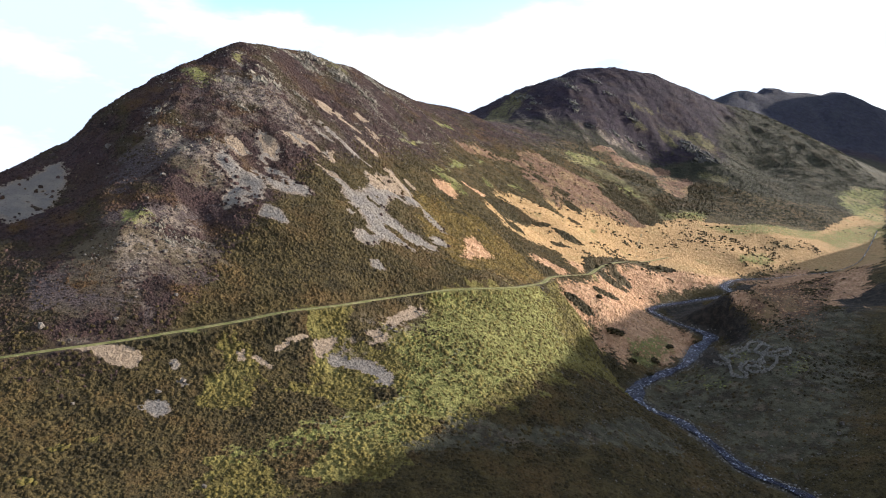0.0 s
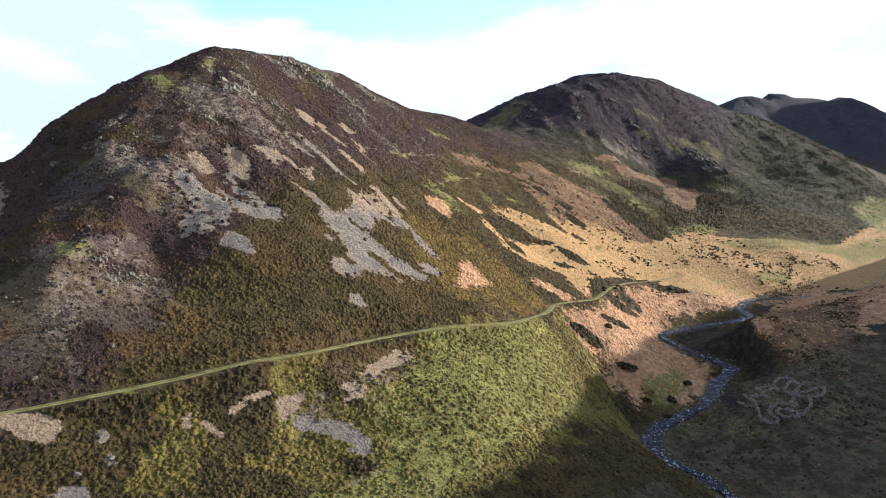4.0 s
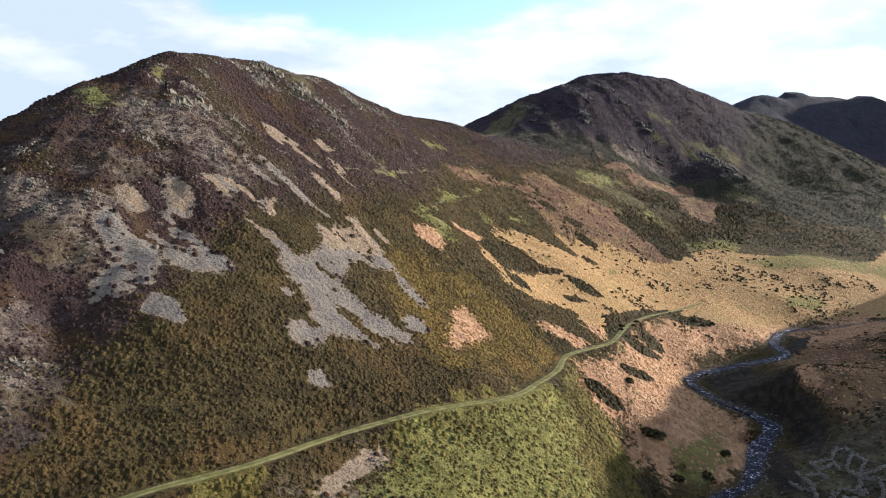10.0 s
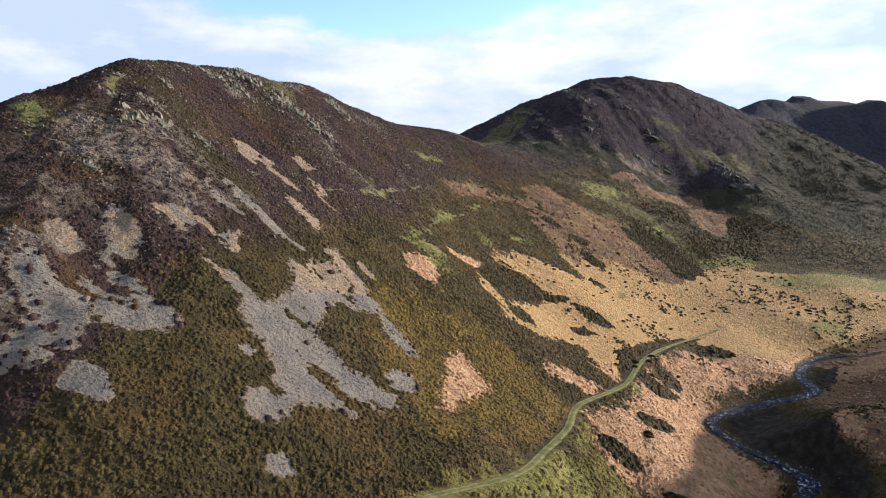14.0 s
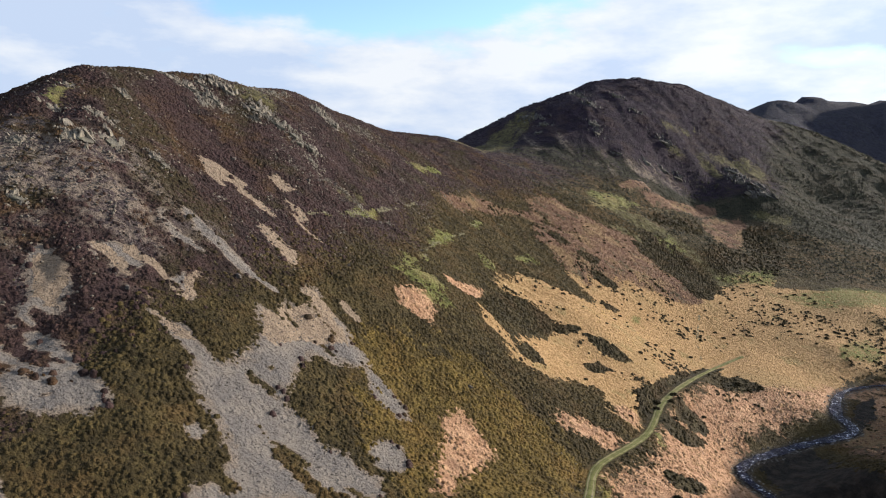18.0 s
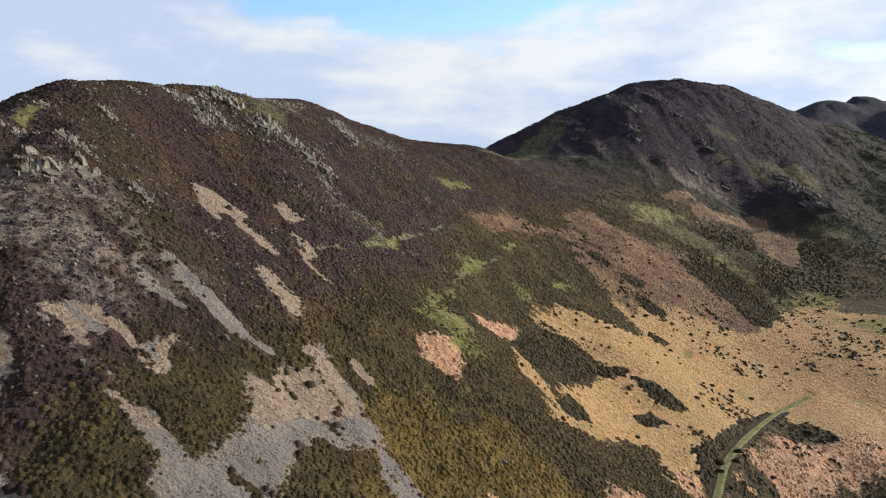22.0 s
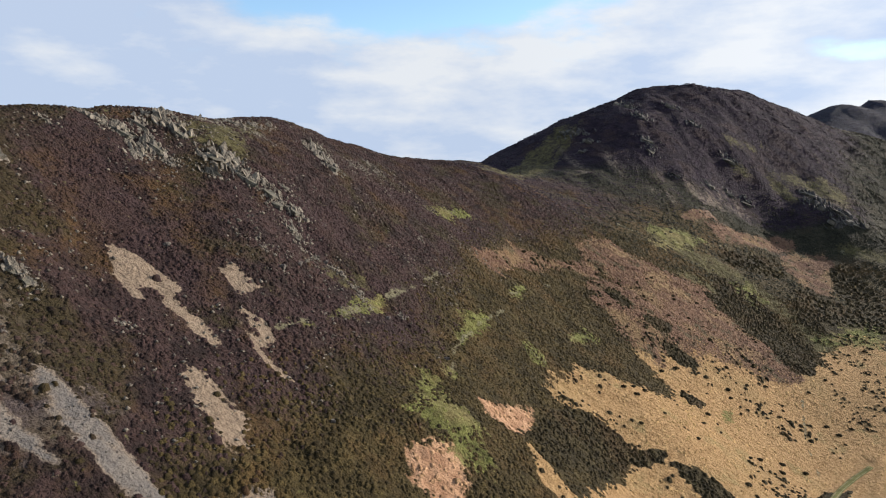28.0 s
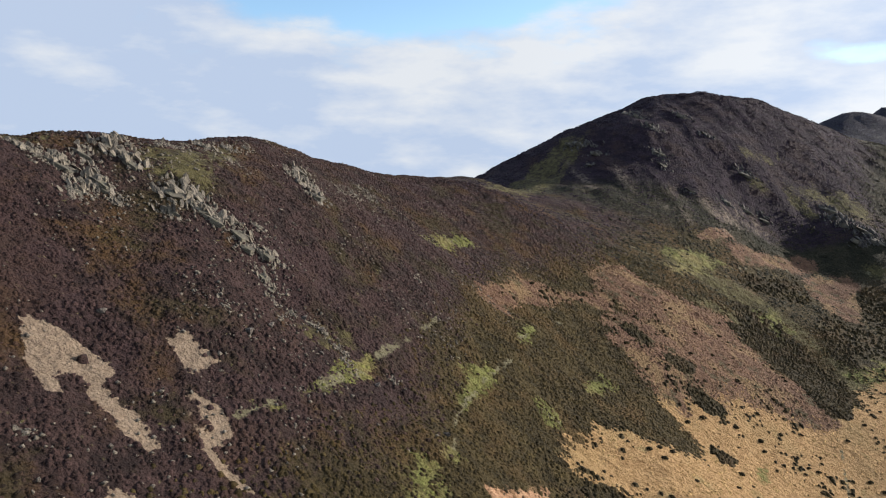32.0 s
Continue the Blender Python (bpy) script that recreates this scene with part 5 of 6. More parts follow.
def covers(x, y):
    """All kinds of cover at once; what grows over another kind takes its place."""
    c = {kind: cover(kind, x, y) for kind in EDGE}
    c["trail"] = 0.65 * np.max([smoothstep(0.95, 0.25, near_line(x, y, np.array(line))[0]) for line in TRAILS], axis=0) * smoothstep(0.25, 0.55, value_noise(x / 3.0, y / 3.0))
    # thin and stony ground lies in blotches and streaks between the heather
    streak = fbm(0.45 * x + 0.2 * y, 0.8 * y - 0.35 * x, 6.0, 4, 0.6, 71.0)
    c["thin"] = c["thin"] * smoothstep(-0.28, 0.22, streak)
    c["stony"] = c["stony"] * smoothstep(-0.45, 0.05, streak)
    # the sward opens on the spur and breaks up towards the heath
    c["sward"] = c["sward"] * smoothstep(-0.30, 0.12, fbm(x, y, 13.0, 4, 0.6, 81.0) + (x + 16) / 70)
    # islands of heather stand on the bare ground, drawn out down the slope
    island = fbm((0.93 * x - 0.37 * y) * 0.34, 0.37 * x + 0.93 * y, 2.6, 3, 0.55, 91.0)
    island = np.maximum(smoothstep(0.37, 0.48, island), 0.85 * smoothstep(0.35, 0.65, c.pop("growth")))
    for kind in ("scree", "earth", "stony"):
        c[kind] = c[kind] * (1 - (0.55 if kind == "earth" else 0.9) * island)
    over = 1 - smoothstep(0.42, 0.58, c["gorse"])
    for kind in ("bracken", "rust", "meadow"):
        c[kind] = c[kind] * over
    return c


# ---- the ground: one sheet, fine near the flight and wider far away ----
def axis(lo, hi, fine_lo, fine_hi, step, growth):
    mid = list(np.arange(fine_lo, fine_hi + 1e-6, step))
    up, s = [], step
    while (up[-1] if up else fine_hi) < hi:
        s *= growth
        up.append((up[-1] if up else fine_hi) + s)
    down, s = [], step
    while (down[-1] if down else fine_lo) > lo:
        s *= growth
        down.append((down[-1] if down else fine_lo) - s)
    return np.array(down[::-1] + mid + up)


def mesh_from(name, verts, faces):
    """A mesh from arrays of vertices and of faces with the same number of corners."""
    me = bpy.data.meshes.new(name)
    verts, faces = np.asarray(verts, np.float32), np.asarray(faces, np.int32)
    n, corners = faces.shape
    me.vertices.add(len(verts))
    me.vertices.foreach_set("co", verts.ravel())
    me.loops.add(n * corners)
    me.loops.foreach_set("vertex_index", faces.ravel())
    me.polygons.add(n)
    me.polygons.foreach_set("loop_start", np.arange(0, n * corners, corners, dtype=np.int32))
    me.update(calc_edges=True)
    return me


def add_values(me, name, values):
    me.attributes.new(name, "FLOAT", "POINT").data.foreach_set("value", np.ascontiguousarray(np.ravel(values), np.float32))


def smooth_mesh(me):
    me.polygons.foreach_set("use_smooth", np.ones(len(me.polygons), bool))


def part(name, me, material, parent=None, label=""):
    if isinstance(me, bmesh.types.BMesh):
        bm, me = me, bpy.data.meshes.new(name)
        bm.to_mesh(me)
        bm.free()
    if not me.materials:
        me.materials.append(material)
    ob = new(name, me)
    if parent:
        ob.parent = parent
    if label:
        ob["label"] = label
    return ob


def heather_share(x, y, z):
    """0 for green bilberry low down, 1 for brown heather higher up."""
    edge = 76 + 0.09 * (np.clip(y, 100, 430) - 250) + 9 * fbm(x, y, 45, 3, 0.5, 11.0)
    # the heather comes far down the nose of the hill
    edge = edge - 26 * smoothstep(-38, -62, x) * smoothstep(255, 215, y)
    return smoothstep(-12, 12, z - edge) * (1 - 0.9 * cover("olive", x, y))


def build_ground():
    xs = axis(-1500, 2200, -122, 170, 0.88, 1.05)
    ys = axis(-1300, 2600, 100, 440, 0.88, 1.035)
    gx, gy = np.meshgrid(xs, ys)
    gz = height(gx, gy)
    nx, ny = len(xs), len(ys)
    idx = np.arange(nx * ny).reshape(ny, nx)
    faces = np.stack([idx[:-1, :-1], idx[:-1, 1:], idx[1:, 1:], idx[1:, :-1]], -1).reshape(-1, 4)
    me = mesh_from("ground", np.stack([gx, gy, gz], -1).reshape(-1, 3), faces)
    smooth_mesh(me)
    for kind, share in covers(gx, gy).items():
        add_values(me, kind, share)
    add_values(me, "heather", heather_share(gx, gy, gz))
    # where the far hill takes the tones with haze and shade in them
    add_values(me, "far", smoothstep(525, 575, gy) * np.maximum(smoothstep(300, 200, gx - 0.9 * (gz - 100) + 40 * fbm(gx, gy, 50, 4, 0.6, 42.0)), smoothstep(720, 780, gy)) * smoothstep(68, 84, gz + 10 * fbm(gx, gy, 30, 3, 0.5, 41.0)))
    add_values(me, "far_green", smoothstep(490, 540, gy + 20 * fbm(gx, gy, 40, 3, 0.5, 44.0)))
    # the third hill's share of the painted haze colour
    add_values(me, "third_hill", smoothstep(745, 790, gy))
    add_values(me, "bed", smoothstep(3.8, 1.4, near_line(gx, gy, STREAM_LINE)[0]) * smoothstep(372, 345, gy))
    ob = part("ground", me, GROUND)
    tagged(ob, "moorland hills and valley of heather, bracken, pale grass and scree", "ground", kind="structure")


build_ground()


def ribbon(name, line, half, across, lift, wobble, seed):
    """A strip that lies along a line, with an uneven edge. Returns the mesh and each vertex's place across, -1 to 1."""
    p = np.array(line)[:, :3]
    seg = np.r_[0, np.cumsum(np.hypot(*np.diff(p[:, :2], axis=0).T))]
    s = np.arange(0, seg[-1], 0.8)
    c = np.stack([np.interp(s, seg, p[:, k]) for k in range(3)], 1)
    t = np.gradient(c[:, :2], axis=0)
    t /= np.linalg.norm(t, axis=1, keepdims=True)
    side = np.stack([-t[:, 1], t[:, 0]], 1)
    u = np.linspace(-1, 1, across)
    wide = half(s) * (1 + wobble * fbm(s, s * 0 + seed, 5.0, 3, 0.6, seed))
    x = c[:, None, 0] + side[:, None, 0] * u * wide[:, None]
    y = c[:, None, 1] + side[:, None, 1] * u * wide[:, None]
    z = lift(x, y, c[:, 2][:, None] + 0 * x, u[None] + 0 * x)
    n = len(s)
    idx = np.arange(n * across).reshape(n, across)
    faces = np.stack([idx[:-1, :-1], idx[1:, :-1], idx[1:, 1:], idx[:-1, 1:]], -1).reshape(-1, 4)
    me = mesh_from(name, np.stack([x, y, z], -1).reshape(-1, 3), faces)
    smooth_mesh(me)
    return me, np.broadcast_to(u, (n, across)).ravel()


def build_track():
    def lift(x, y, z, u):
        rut = np.exp(-(((np.abs(u) - 0.52) / 0.17) ** 2))
        return height(x, y) + 0.10 * (1 - u**6) - 0.06 * rut - 0.12 * np.abs(u) ** 6

    line = densify([tuple(p) for p in TRACK_LINE], 2.0)
    me, u = ribbon("track", line, lambda s: 1.15 - 0.25 * smoothstep(400, 440, s), 13, lift, 0.22, 4.0)
    add_values(me, "rut", 0.75 * np.exp(-(((np.abs(u) - 0.52) / 0.2) ** 2)))
    tagged(part("track", me, TRACK_GRASS), "green grassy vehicle track with two worn ruts along the hillside", "track", kind="structure")


def build_stream():
    def lift(x, y, z, u):
        return z + 0.02 + 0.10 * fbm(x, y, 1.6, 3, 0.6, 2.0)

    line = densify([tuple(p) for p in STREAM_LINE], 2.0)
    run = np.array(line)
    along = np.r_[0, np.cumsum(np.hypot(*np.diff(run[:, :2], axis=0).T))]

    def half(s):
        # wide and braided over the shingle, narrow between steep banks
        return np.interp(np.interp(s, along, run[:, 1]), [118, 150, 192, 205, 220, 228, 240, 262, 272, 285, 300, 315, 350, 370], [1.5, 1.4, 1.3, 2.4, 2.4, 1.8, 2.5, 2.7, 1.0, 1.0, 1.5, 1.7, 1.3, 0.3])

    me, u = ribbon("stream", line, half, 11, lift, 0.6, 9.0)
    tagged(part("stream", me, WATER), "narrow rocky hill stream with white water over stones", "stream", kind="structure")


build_track()
build_stream()


# ---- low growth, as uneven domes rooted on the ground ----
rng = np.random.RandomState(11)


def scatter(x0, x1, y0, y1, per_m2):
    n = int((x1 - x0) * (y1 - y0) * per_m2)
    return rng.uniform(x0, x1, n), rng.uniform(y0, y1, n)


def clumps_mesh(name, x, y, z, radius, tall, sides=4):
    """Many small domes in one mesh: a base ring, an upper ring and a top, all jittered."""
    n = len(x)
    ang = (np.arange(sides) / sides * 2 * np.pi)[None] + rng.uniform(0, 6.28, (n, 1)) + rng.uniform(-0.35, 0.35, (n, sides))
    r0 = radius[:, None] * rng.uniform(0.75, 1.3, (n, sides))
    r1 = r0 * rng.uniform(0.40, 0.75, (n, sides))
    v = np.empty((n, 2 * sides + 1, 3), np.float32)
    v[:, :sides, 0], v[:, :sides, 1] = x[:, None] + r0 * np.cos(ang), y[:, None] + r0 * np.sin(ang)
    v[:, :sides, 2] = z[:, None] - 0.35 * radius[:, None] - 0.05
    v[:, sides : 2 * sides, 0] = x[:, None] + r1 * np.cos(ang + 0.3)
    v[:, sides : 2 * sides, 1] = y[:, None] + r1 * np.sin(ang + 0.3)
    v[:, sides : 2 * sides, 2] = z[:, None] + tall[:, None] * rng.uniform(0.45, 0.9, (n, sides))
    v[:, -1, 0] = x + radius * rng.uniform(-0.3, 0.3, n)
    v[:, -1, 1] = y + radius * rng.uniform(-0.3, 0.3, n)
    v[:, -1, 2] = z + tall * rng.uniform(0.85, 1.1, n)
    i = np.arange(sides)
    j = (i + 1) % sides
    one = np.concatenate([np.stack([i, j, sides + j], 1), np.stack([i, sides + j, sides + i], 1), np.stack([sides + i, sides + j, 0 * i + 2 * sides], 1)])
    faces = (one[None] + (np.arange(n) * (2 * sides + 1))[:, None, None]).reshape(-1, 3)
    return mesh_from(name, v.reshape(-1, 3), faces)


def grow(name, material, label, category, x, y, keep, size, tall, sides=4):
    take = rng.uniform(size=len(x)) < keep
    x, y = x[take], y[take]
    if not len(x):
        return
    z = height(x, y)
    r = (size[0] + (size[1] - size[0]) * rng.uniform(size=len(x)) ** 1.4) * (0.8 + 0.5 * value_noise(x / 9, y / 9))
    me = clumps_mesh(name, x, y, z, r, r * rng.uniform(*tall, len(x)), sides)
    tagged(part(name, me, material), label, category, kind="stuff")


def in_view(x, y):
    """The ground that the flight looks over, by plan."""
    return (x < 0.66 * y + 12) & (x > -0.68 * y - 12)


def plant_hill():
    x, y = scatter(-125, 150, 96, 470, 2.6)
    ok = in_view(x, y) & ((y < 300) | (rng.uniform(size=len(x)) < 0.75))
    ok &= x > np.interp(y, [150, 195, 250, 300, 350, 420, 506], [-180, -138, -108, -90, -70, -48, -8])
    x, y = x[ok], y[ok]
    z = base_height(x, y)
    c = covers(x, y)
    bare = np.maximum.reduce([smoothstep(0.35, 0.80, c[k]) for k in ("scree", "earth", "bracken", "rust", "meadow", "shaded_bank", "trail")])
    bare = np.maximum(bare, smoothstep(0.40, 0.90, np.maximum(c["grass"], c["ochre"])) * smoothstep(0.30, 0.55, value_noise(x / 3 + 5, y / 3)))
    bare = np.maximum(bare, 0.5 * smoothstep(0.3, 0.7, c["turf"]))
    bare = np.maximum(bare, 0.62 * smoothstep(0.2, 0.6, c["thin"]))
    bare = np.maximum(bare, 0.75 * smoothstep(0.3, 0.7, c["sedge"]))
    stony = smoothstep(0.4, 0.7, c["stony"]) * (value_noise(x / 2.2, y / 2.2) > 0.36)
    road = smoothstep(2.6, 1.7, near_line(x, y, TRACK_LINE)[0])
    wet = smoothstep(6.0, 3.5, near_line(x, y, STREAM_LINE)[0])
    free = (1 - bare) * (1 - 0.8 * stony) * (1 - road) * (1 - wet)
    g = smoothstep(0.42, 0.58, c["gorse"])
    h = heather_share(x, y, z) > rng.uniform(0.15, 0.85, len(x))
    shade = ((x > 50) & (z < 30)) | ((x > 20) & (z < 18))
    free = free * np.where(shade, 0.45, 1)
    grow("heather", HEATHER, "dark brown winter heather in dense low bushes over the upper slopes", "heather", x, y, free * h * (1 - g), (0.20, 0.58), (0.34, 0.54), 4)
    w = smoothstep(0.4, 0.6, c["sward"])
    grow("green_scrub", SWARD, "yellow-green scrub of bilberry and young gorse below the track", "shrubs", x, y, free * ~h * (1 - g) * w * 0.85, (0.24, 0.78), (0.34, 0.54), 4)
    o = smoothstep(0.35, 0.65, c["olive"])
    grow("young_heather", OLIVE, "golden olive young heather and bilberry above the track", "heather", x, y, free * ~h * (1 - g) * (1 - w) * o, (0.24, 0.68), (0.34, 0.52), 4)
    grow("bilberry", BILBERRY, "olive green bilberry and young heather in dense low bushes", "shrubs", x, y, free * ~h * (1 - g) * (1 - w) * (1 - o), (0.22, 0.66), (0.38, 0.58), 4)
    grow("gorse_scrub", GORSE, "dark green gorse scrub in dense bands among the bracken", "gorse", x, y, free * g * 0.85, (0.35, 0.75), (0.5, 0.8), 4)


def plant_far():
    x, y = scatter(-5, 380, 455, 740, 0.42)
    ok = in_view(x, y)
    x, y = x[ok], y[ok]
    z = base_height(x, y)
    c = covers(x, y)
    bare = np.maximum.reduce([smoothstep(0.40, 0.58, c[k]) for k in ("scree", "bracken", "rust", "meadow", "grass", "ochre", "stony")]) * 0.9
    g = smoothstep(0.42, 0.58, c["gorse"])
    h = rng.uniform(size=len(x)) < heather_share(x, y, z) * smoothstep(300, 200, x - 0.9 * (z - 100) + 40 * fbm(x, y, 50, 4, 0.6, 42.0))
    grow("heather", HAZED_HEATHER, "heather over the far hill above the valley, haze and shade put into its colour", "heather", x, y, (1 - bare) * (1 - g) * h, (0.40, 0.85), (0.12, 0.24), 4)
    grow("bilberry", SHADED_BILBERRY, "dull green bilberry over the far hill above the valley, darkened in colour for shade", "shrubs", x, y, (1 - bare) * (1 - g) * ~h, (0.45, 0.95), (0.25, 0.45), 4)
    grow("gorse_scrub", GORSE, "dark green gorse scrub on the far valley side", "gorse", x, y, g, (0.55, 1.2), (0.5, 0.8))


def plant_open_ground():
    x, y = scatter(-60, 225, 100, 470, 0.8)
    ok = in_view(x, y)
    x, y = x[ok], y[ok]
    wet = smoothstep(6.0, 3.5, near_line(x, y, STREAM_LINE)[0]) + smoothstep(2.6, 1.7, near_line(x, y, TRACK_LINE)[0])
    free = np.clip(1 - wet, 0, 1)
    c = covers(x, y)
    b = smoothstep(0.42, 0.58, c["bracken"])
    b = b * (1 - smoothstep(0.3, 0.5, c["shaded_bank"]))
    m = smoothstep(0.42, 0.58, c["meadow"]) * (1 - b)
    grow("dead_bracken", FERN, "rust-coloured dead bracken lying in low tangled heaps", "bracken", x, y, b * free * 0.8, (0.35, 0.75), (0.25, 0.5))
    grow("pale_grass", TUSSOCK, "bleached tussocks of hill grass on the valley floor", "grass", x, y, m * free * 0.4, (0.3, 0.65), (0.12, 0.28))
    g = smoothstep(0.45, 0.65, np.maximum(c["grass"], c["turf"])) * (1 - b) * (1 - m)
    grow("hill_grass", TURF, "short olive-green hill grass in rough tufts", "grass", x, y, g * free * 0.7, (0.3, 0.6), (0.15, 0.35))
    u = smoothstep(0.42, 0.58, c["rust"])
    grow("rust_bracken", RUST, "dull rust-brown dead bracken on the upper valley side", "bracken", x, y, u * free * 0.75, (0.35, 0.75), (0.25, 0.5))
    spots = smoothstep(0.46, 0.70, value_noise(x / 17 + 3, y / 17)) * smoothstep(0.35, 0.7, value_noise(x / 4, y / 4 + 9))
    grow("gorse_scrub", GORSE, "scattered dark gorse and heather bushes on pale grass", "gorse", x, y, np.maximum.reduce([0.9 * m, 0.6 * b * (y > 300), 1.5 * u]) * free * spots * 0.6, (0.35, 0.9), (0.5, 0.85))


def plant_scree():
    """Single dark bushes that have taken root on the scree."""
    x, y = scatter(-125, 15, 150, 310, 0.5)
    c = covers(x, y)
    bare = np.maximum(c["scree"], c["earth"])
    s = smoothstep(0.40, 0.52, bare) * (1 + 2.6 * smoothstep(0.95, 0.6, bare)) * (1 - 0.75 * smoothstep(0.3, 0.5, c["earth"]))
    grow("heather", HEATHER, "single dark heather bushes rooted on the scree", "heather", x, y, s * 0.26 * smoothstep(0.45, 0.75, value_noise(x / 5, y / 5)), (0.35, 0.85), (0.6, 0.95), 5)


plant_hill()
plant_scree()
plant_far()
plant_open_ground()


# ---- rock: crags, boulders, scree, the ruined fold ----
def ground_at(x, y):
    return float(height(np.array([float(x)]), np.array([float(y)]))[0])


def hull_mesh(name, material, seed, shape=(1.0, 1.0, 1.0), points=16, cut=0.75):
    """An angular lump of rock, about one metre across."""
    r = random.Random(seed)
    bm = bmesh.new()
    for _ in range(points):
        v = Vector((r.uniform(-1, 1), r.uniform(-1, 1), r.uniform(-1, 1)))
        v = v / max(abs(c) for c in v) * r.uniform(cut, 1.0)
        bm.verts.new((0.5 * v.x * shape[0], 0.5 * v.y * shape[1], 0.5 * v.z * shape[2]))
    out = bmesh.ops.convex_hull(bm, input=bm.verts)
    bmesh.ops.delete(bm, geom=[g for g in out["geom_interior"] if isinstance(g, bmesh.types.BMVert)], context="VERTS")
    me = bpy.data.meshes.new(name)
    bm.to_mesh(me)
    bm.free()
    me.materials.append(material)
    return me


def slab_mesh(material, seed, shape):
    """A split block of bedded rock: a leaning wedge with a broken, sloping top and chipped sides."""
    r = random.Random(seed)
    bm = bmesh.new()
    tilt, narrow = r.uniform(-0.5, 0.5), r.uniform(0.15, 0.75)
    for level, keep in ((-1.0, 1.0), (-0.2, r.uniform(0.85, 1.05)), (r.uniform(0.35, 0.6), r.uniform(0.6, 0.9)), (1.0, narrow)):
        turn = r.uniform(-0.25, 0.25)
        for i in range(5 if level < 0.9 else 3):
            a = turn + 6.283 * i / (5 if level < 0.9 else 3) + r.uniform(-0.35, 0.35)
            k = keep * r.uniform(0.72, 1.12)
            x, y = k * math.cos(a), k * math.sin(a)
            bm.verts.new((0.5 * shape[0] * (x + 0.45 * tilt * level), 0.5 * shape[1] * y, 0.5 * shape[2] * (level + 0.35 * tilt * x + r.uniform(-0.12, 0.12))))
    out = bmesh.ops.convex_hull(bm, input=bm.verts)
    bmesh.ops.delete(bm, geom=[g for g in out["geom_interior"] if isinstance(g, bmesh.types.BMVert)], context="VERTS")
    me = bpy.data.meshes.new("slab")
    bm.to_mesh(me)
    bm.free()
    me.materials.append(material)
    return me


SLABS = [slab_mesh(CRAG, s, (0.55, 0.95, 1.30)) for s in range(14)]
DARK_SLABS = [slab_mesh(DARK_CRAG, 30 + s, (0.5, 0.75, 1.3)) for s in range(8)]
CORES = [hull_mesh("bedrock", BEDROCK, 120 + s, (1.0, 1.0, 1.0), 26, 0.7) for s in range(5)]
BOULDERS = [hull_mesh("boulder", STONE, 60 + s, (1.1, 0.9, 0.8), 22, 0.8) for s in range(6)]
WALLSTONES = [hull_mesh("stone", WALLSTONE, 90 + s, (1.1, 0.8, 0.7), 12, 0.8) for s in range(8)]
rock_rng = random.Random(5)


CRAG_SPOTS = []


def crag(x, y, size, count, meshes=SLABS, label="grey-green jagged crag of leaning slabs among dark heather", tall=1.0):
    """An outcrop of leaning slabs that grow out of the slope."""
    top = new("crag")
    top.location = (x, y, ground_at(x, y))
    tagged(top, label, "crag", "crags")
    CRAG_SPOTS.append((x, y, size))
    count = int(count * 4.4)
    core = new("bedrock", rock_rng.choice(CORES))
    core.parent = top
    core.location = (0, 0, -0.17 * size)
    core.rotation_euler = (0.1, 0.5, rock_rng.uniform(-0.4, 0.2))
    core.scale = (size * 1.6, size * 1.0, size * 0.5 * tall)
    # slabs stand in ribs that run down the slope, thickest in the middle
    ribs = [(rock_rng.gauss(0, 0.40) * size, rock_rng.uniform(-0.2, 0.2)) for _ in range(4)]
    px, py = [], []
    for i in range(count):
        off, skew = ribs[i % 4]
        run = rock_rng.gauss(0, 0.62) * size
        px.append(x + run)
        py.append(y + off + skew * run + rock_rng.gauss(0, 0.13) * size)
    pz = height(np.array(px), np.array(py))
    for bx, by, bz in zip(px, py, pz):
        edge = math.hypot((bx - x) / 1.3, by - y) / size
        s = size * (0.20 + 0.62 * rock_rng.random() ** 1.7) * (0.85 if meshes is DARK_SLABS else 1.0) * max(0.4, 1.15 - 0.5 * edge)
        ob = new("slab", rock_rng.choice(meshes))
        ob.parent = top
        ob.location = (bx - x, by - y, float(bz) - top.location.z + s * tall * rock_rng.uniform(-0.32, 0.06))
        ob.rotation_euler = (rock_rng.gauss(0.05, 0.22), rock_rng.gauss(-0.34, 0.24), rock_rng.gauss(-0.35, 0.5))
        ob.scale = (s * rock_rng.uniform(0.45, 1.05), s * rock_rng.uniform(0.5, 1.25), s * tall * rock_rng.uniform(0.65, 1.3))


# along the crest and down the rib under the tor
for x, y, size, count in [(-61.9, 321, 3.8, 14), (-58.2, 318.5, 3.6, 9), (-70.5, 306.6, 2.6, 8), (-65.4, 308.3, 3.4, 12), (-64.2, 313.9, 2.8, 8), (-59.4, 310.1, 3.4, 11), (-60.4, 304.3, 2.6, 9),
                          (-55.5, 308.1, 1.8, 5), (-60, 339, 3, 9), (-57, 352, 3, 9), (-53.6, 357.8, 2.6, 8)]:
    crag(x, y, size, count)
for x, y, size, count in [(-49.8, 316.3, 3.4, 12), (-47, 319.6, 3.6, 13), (-45.1, 317.9, 3.4, 12), (-42.3, 317.2, 3.4, 12), (-47.9, 312.5, 2.6, 8), (-38.5, 318.6, 3.2, 11), (-36.6, 316.9, 2.4, 7),
                          (-33.7, 319.1, 3, 11), (-32.8, 314.5, 2.2, 8), (-36.6, 323.7, 1.8, 5), (-31, 313, 1.6, 6)]:
    crag(x, y, size, count, label="pale leaning slabs of a crag stepping down the heather")
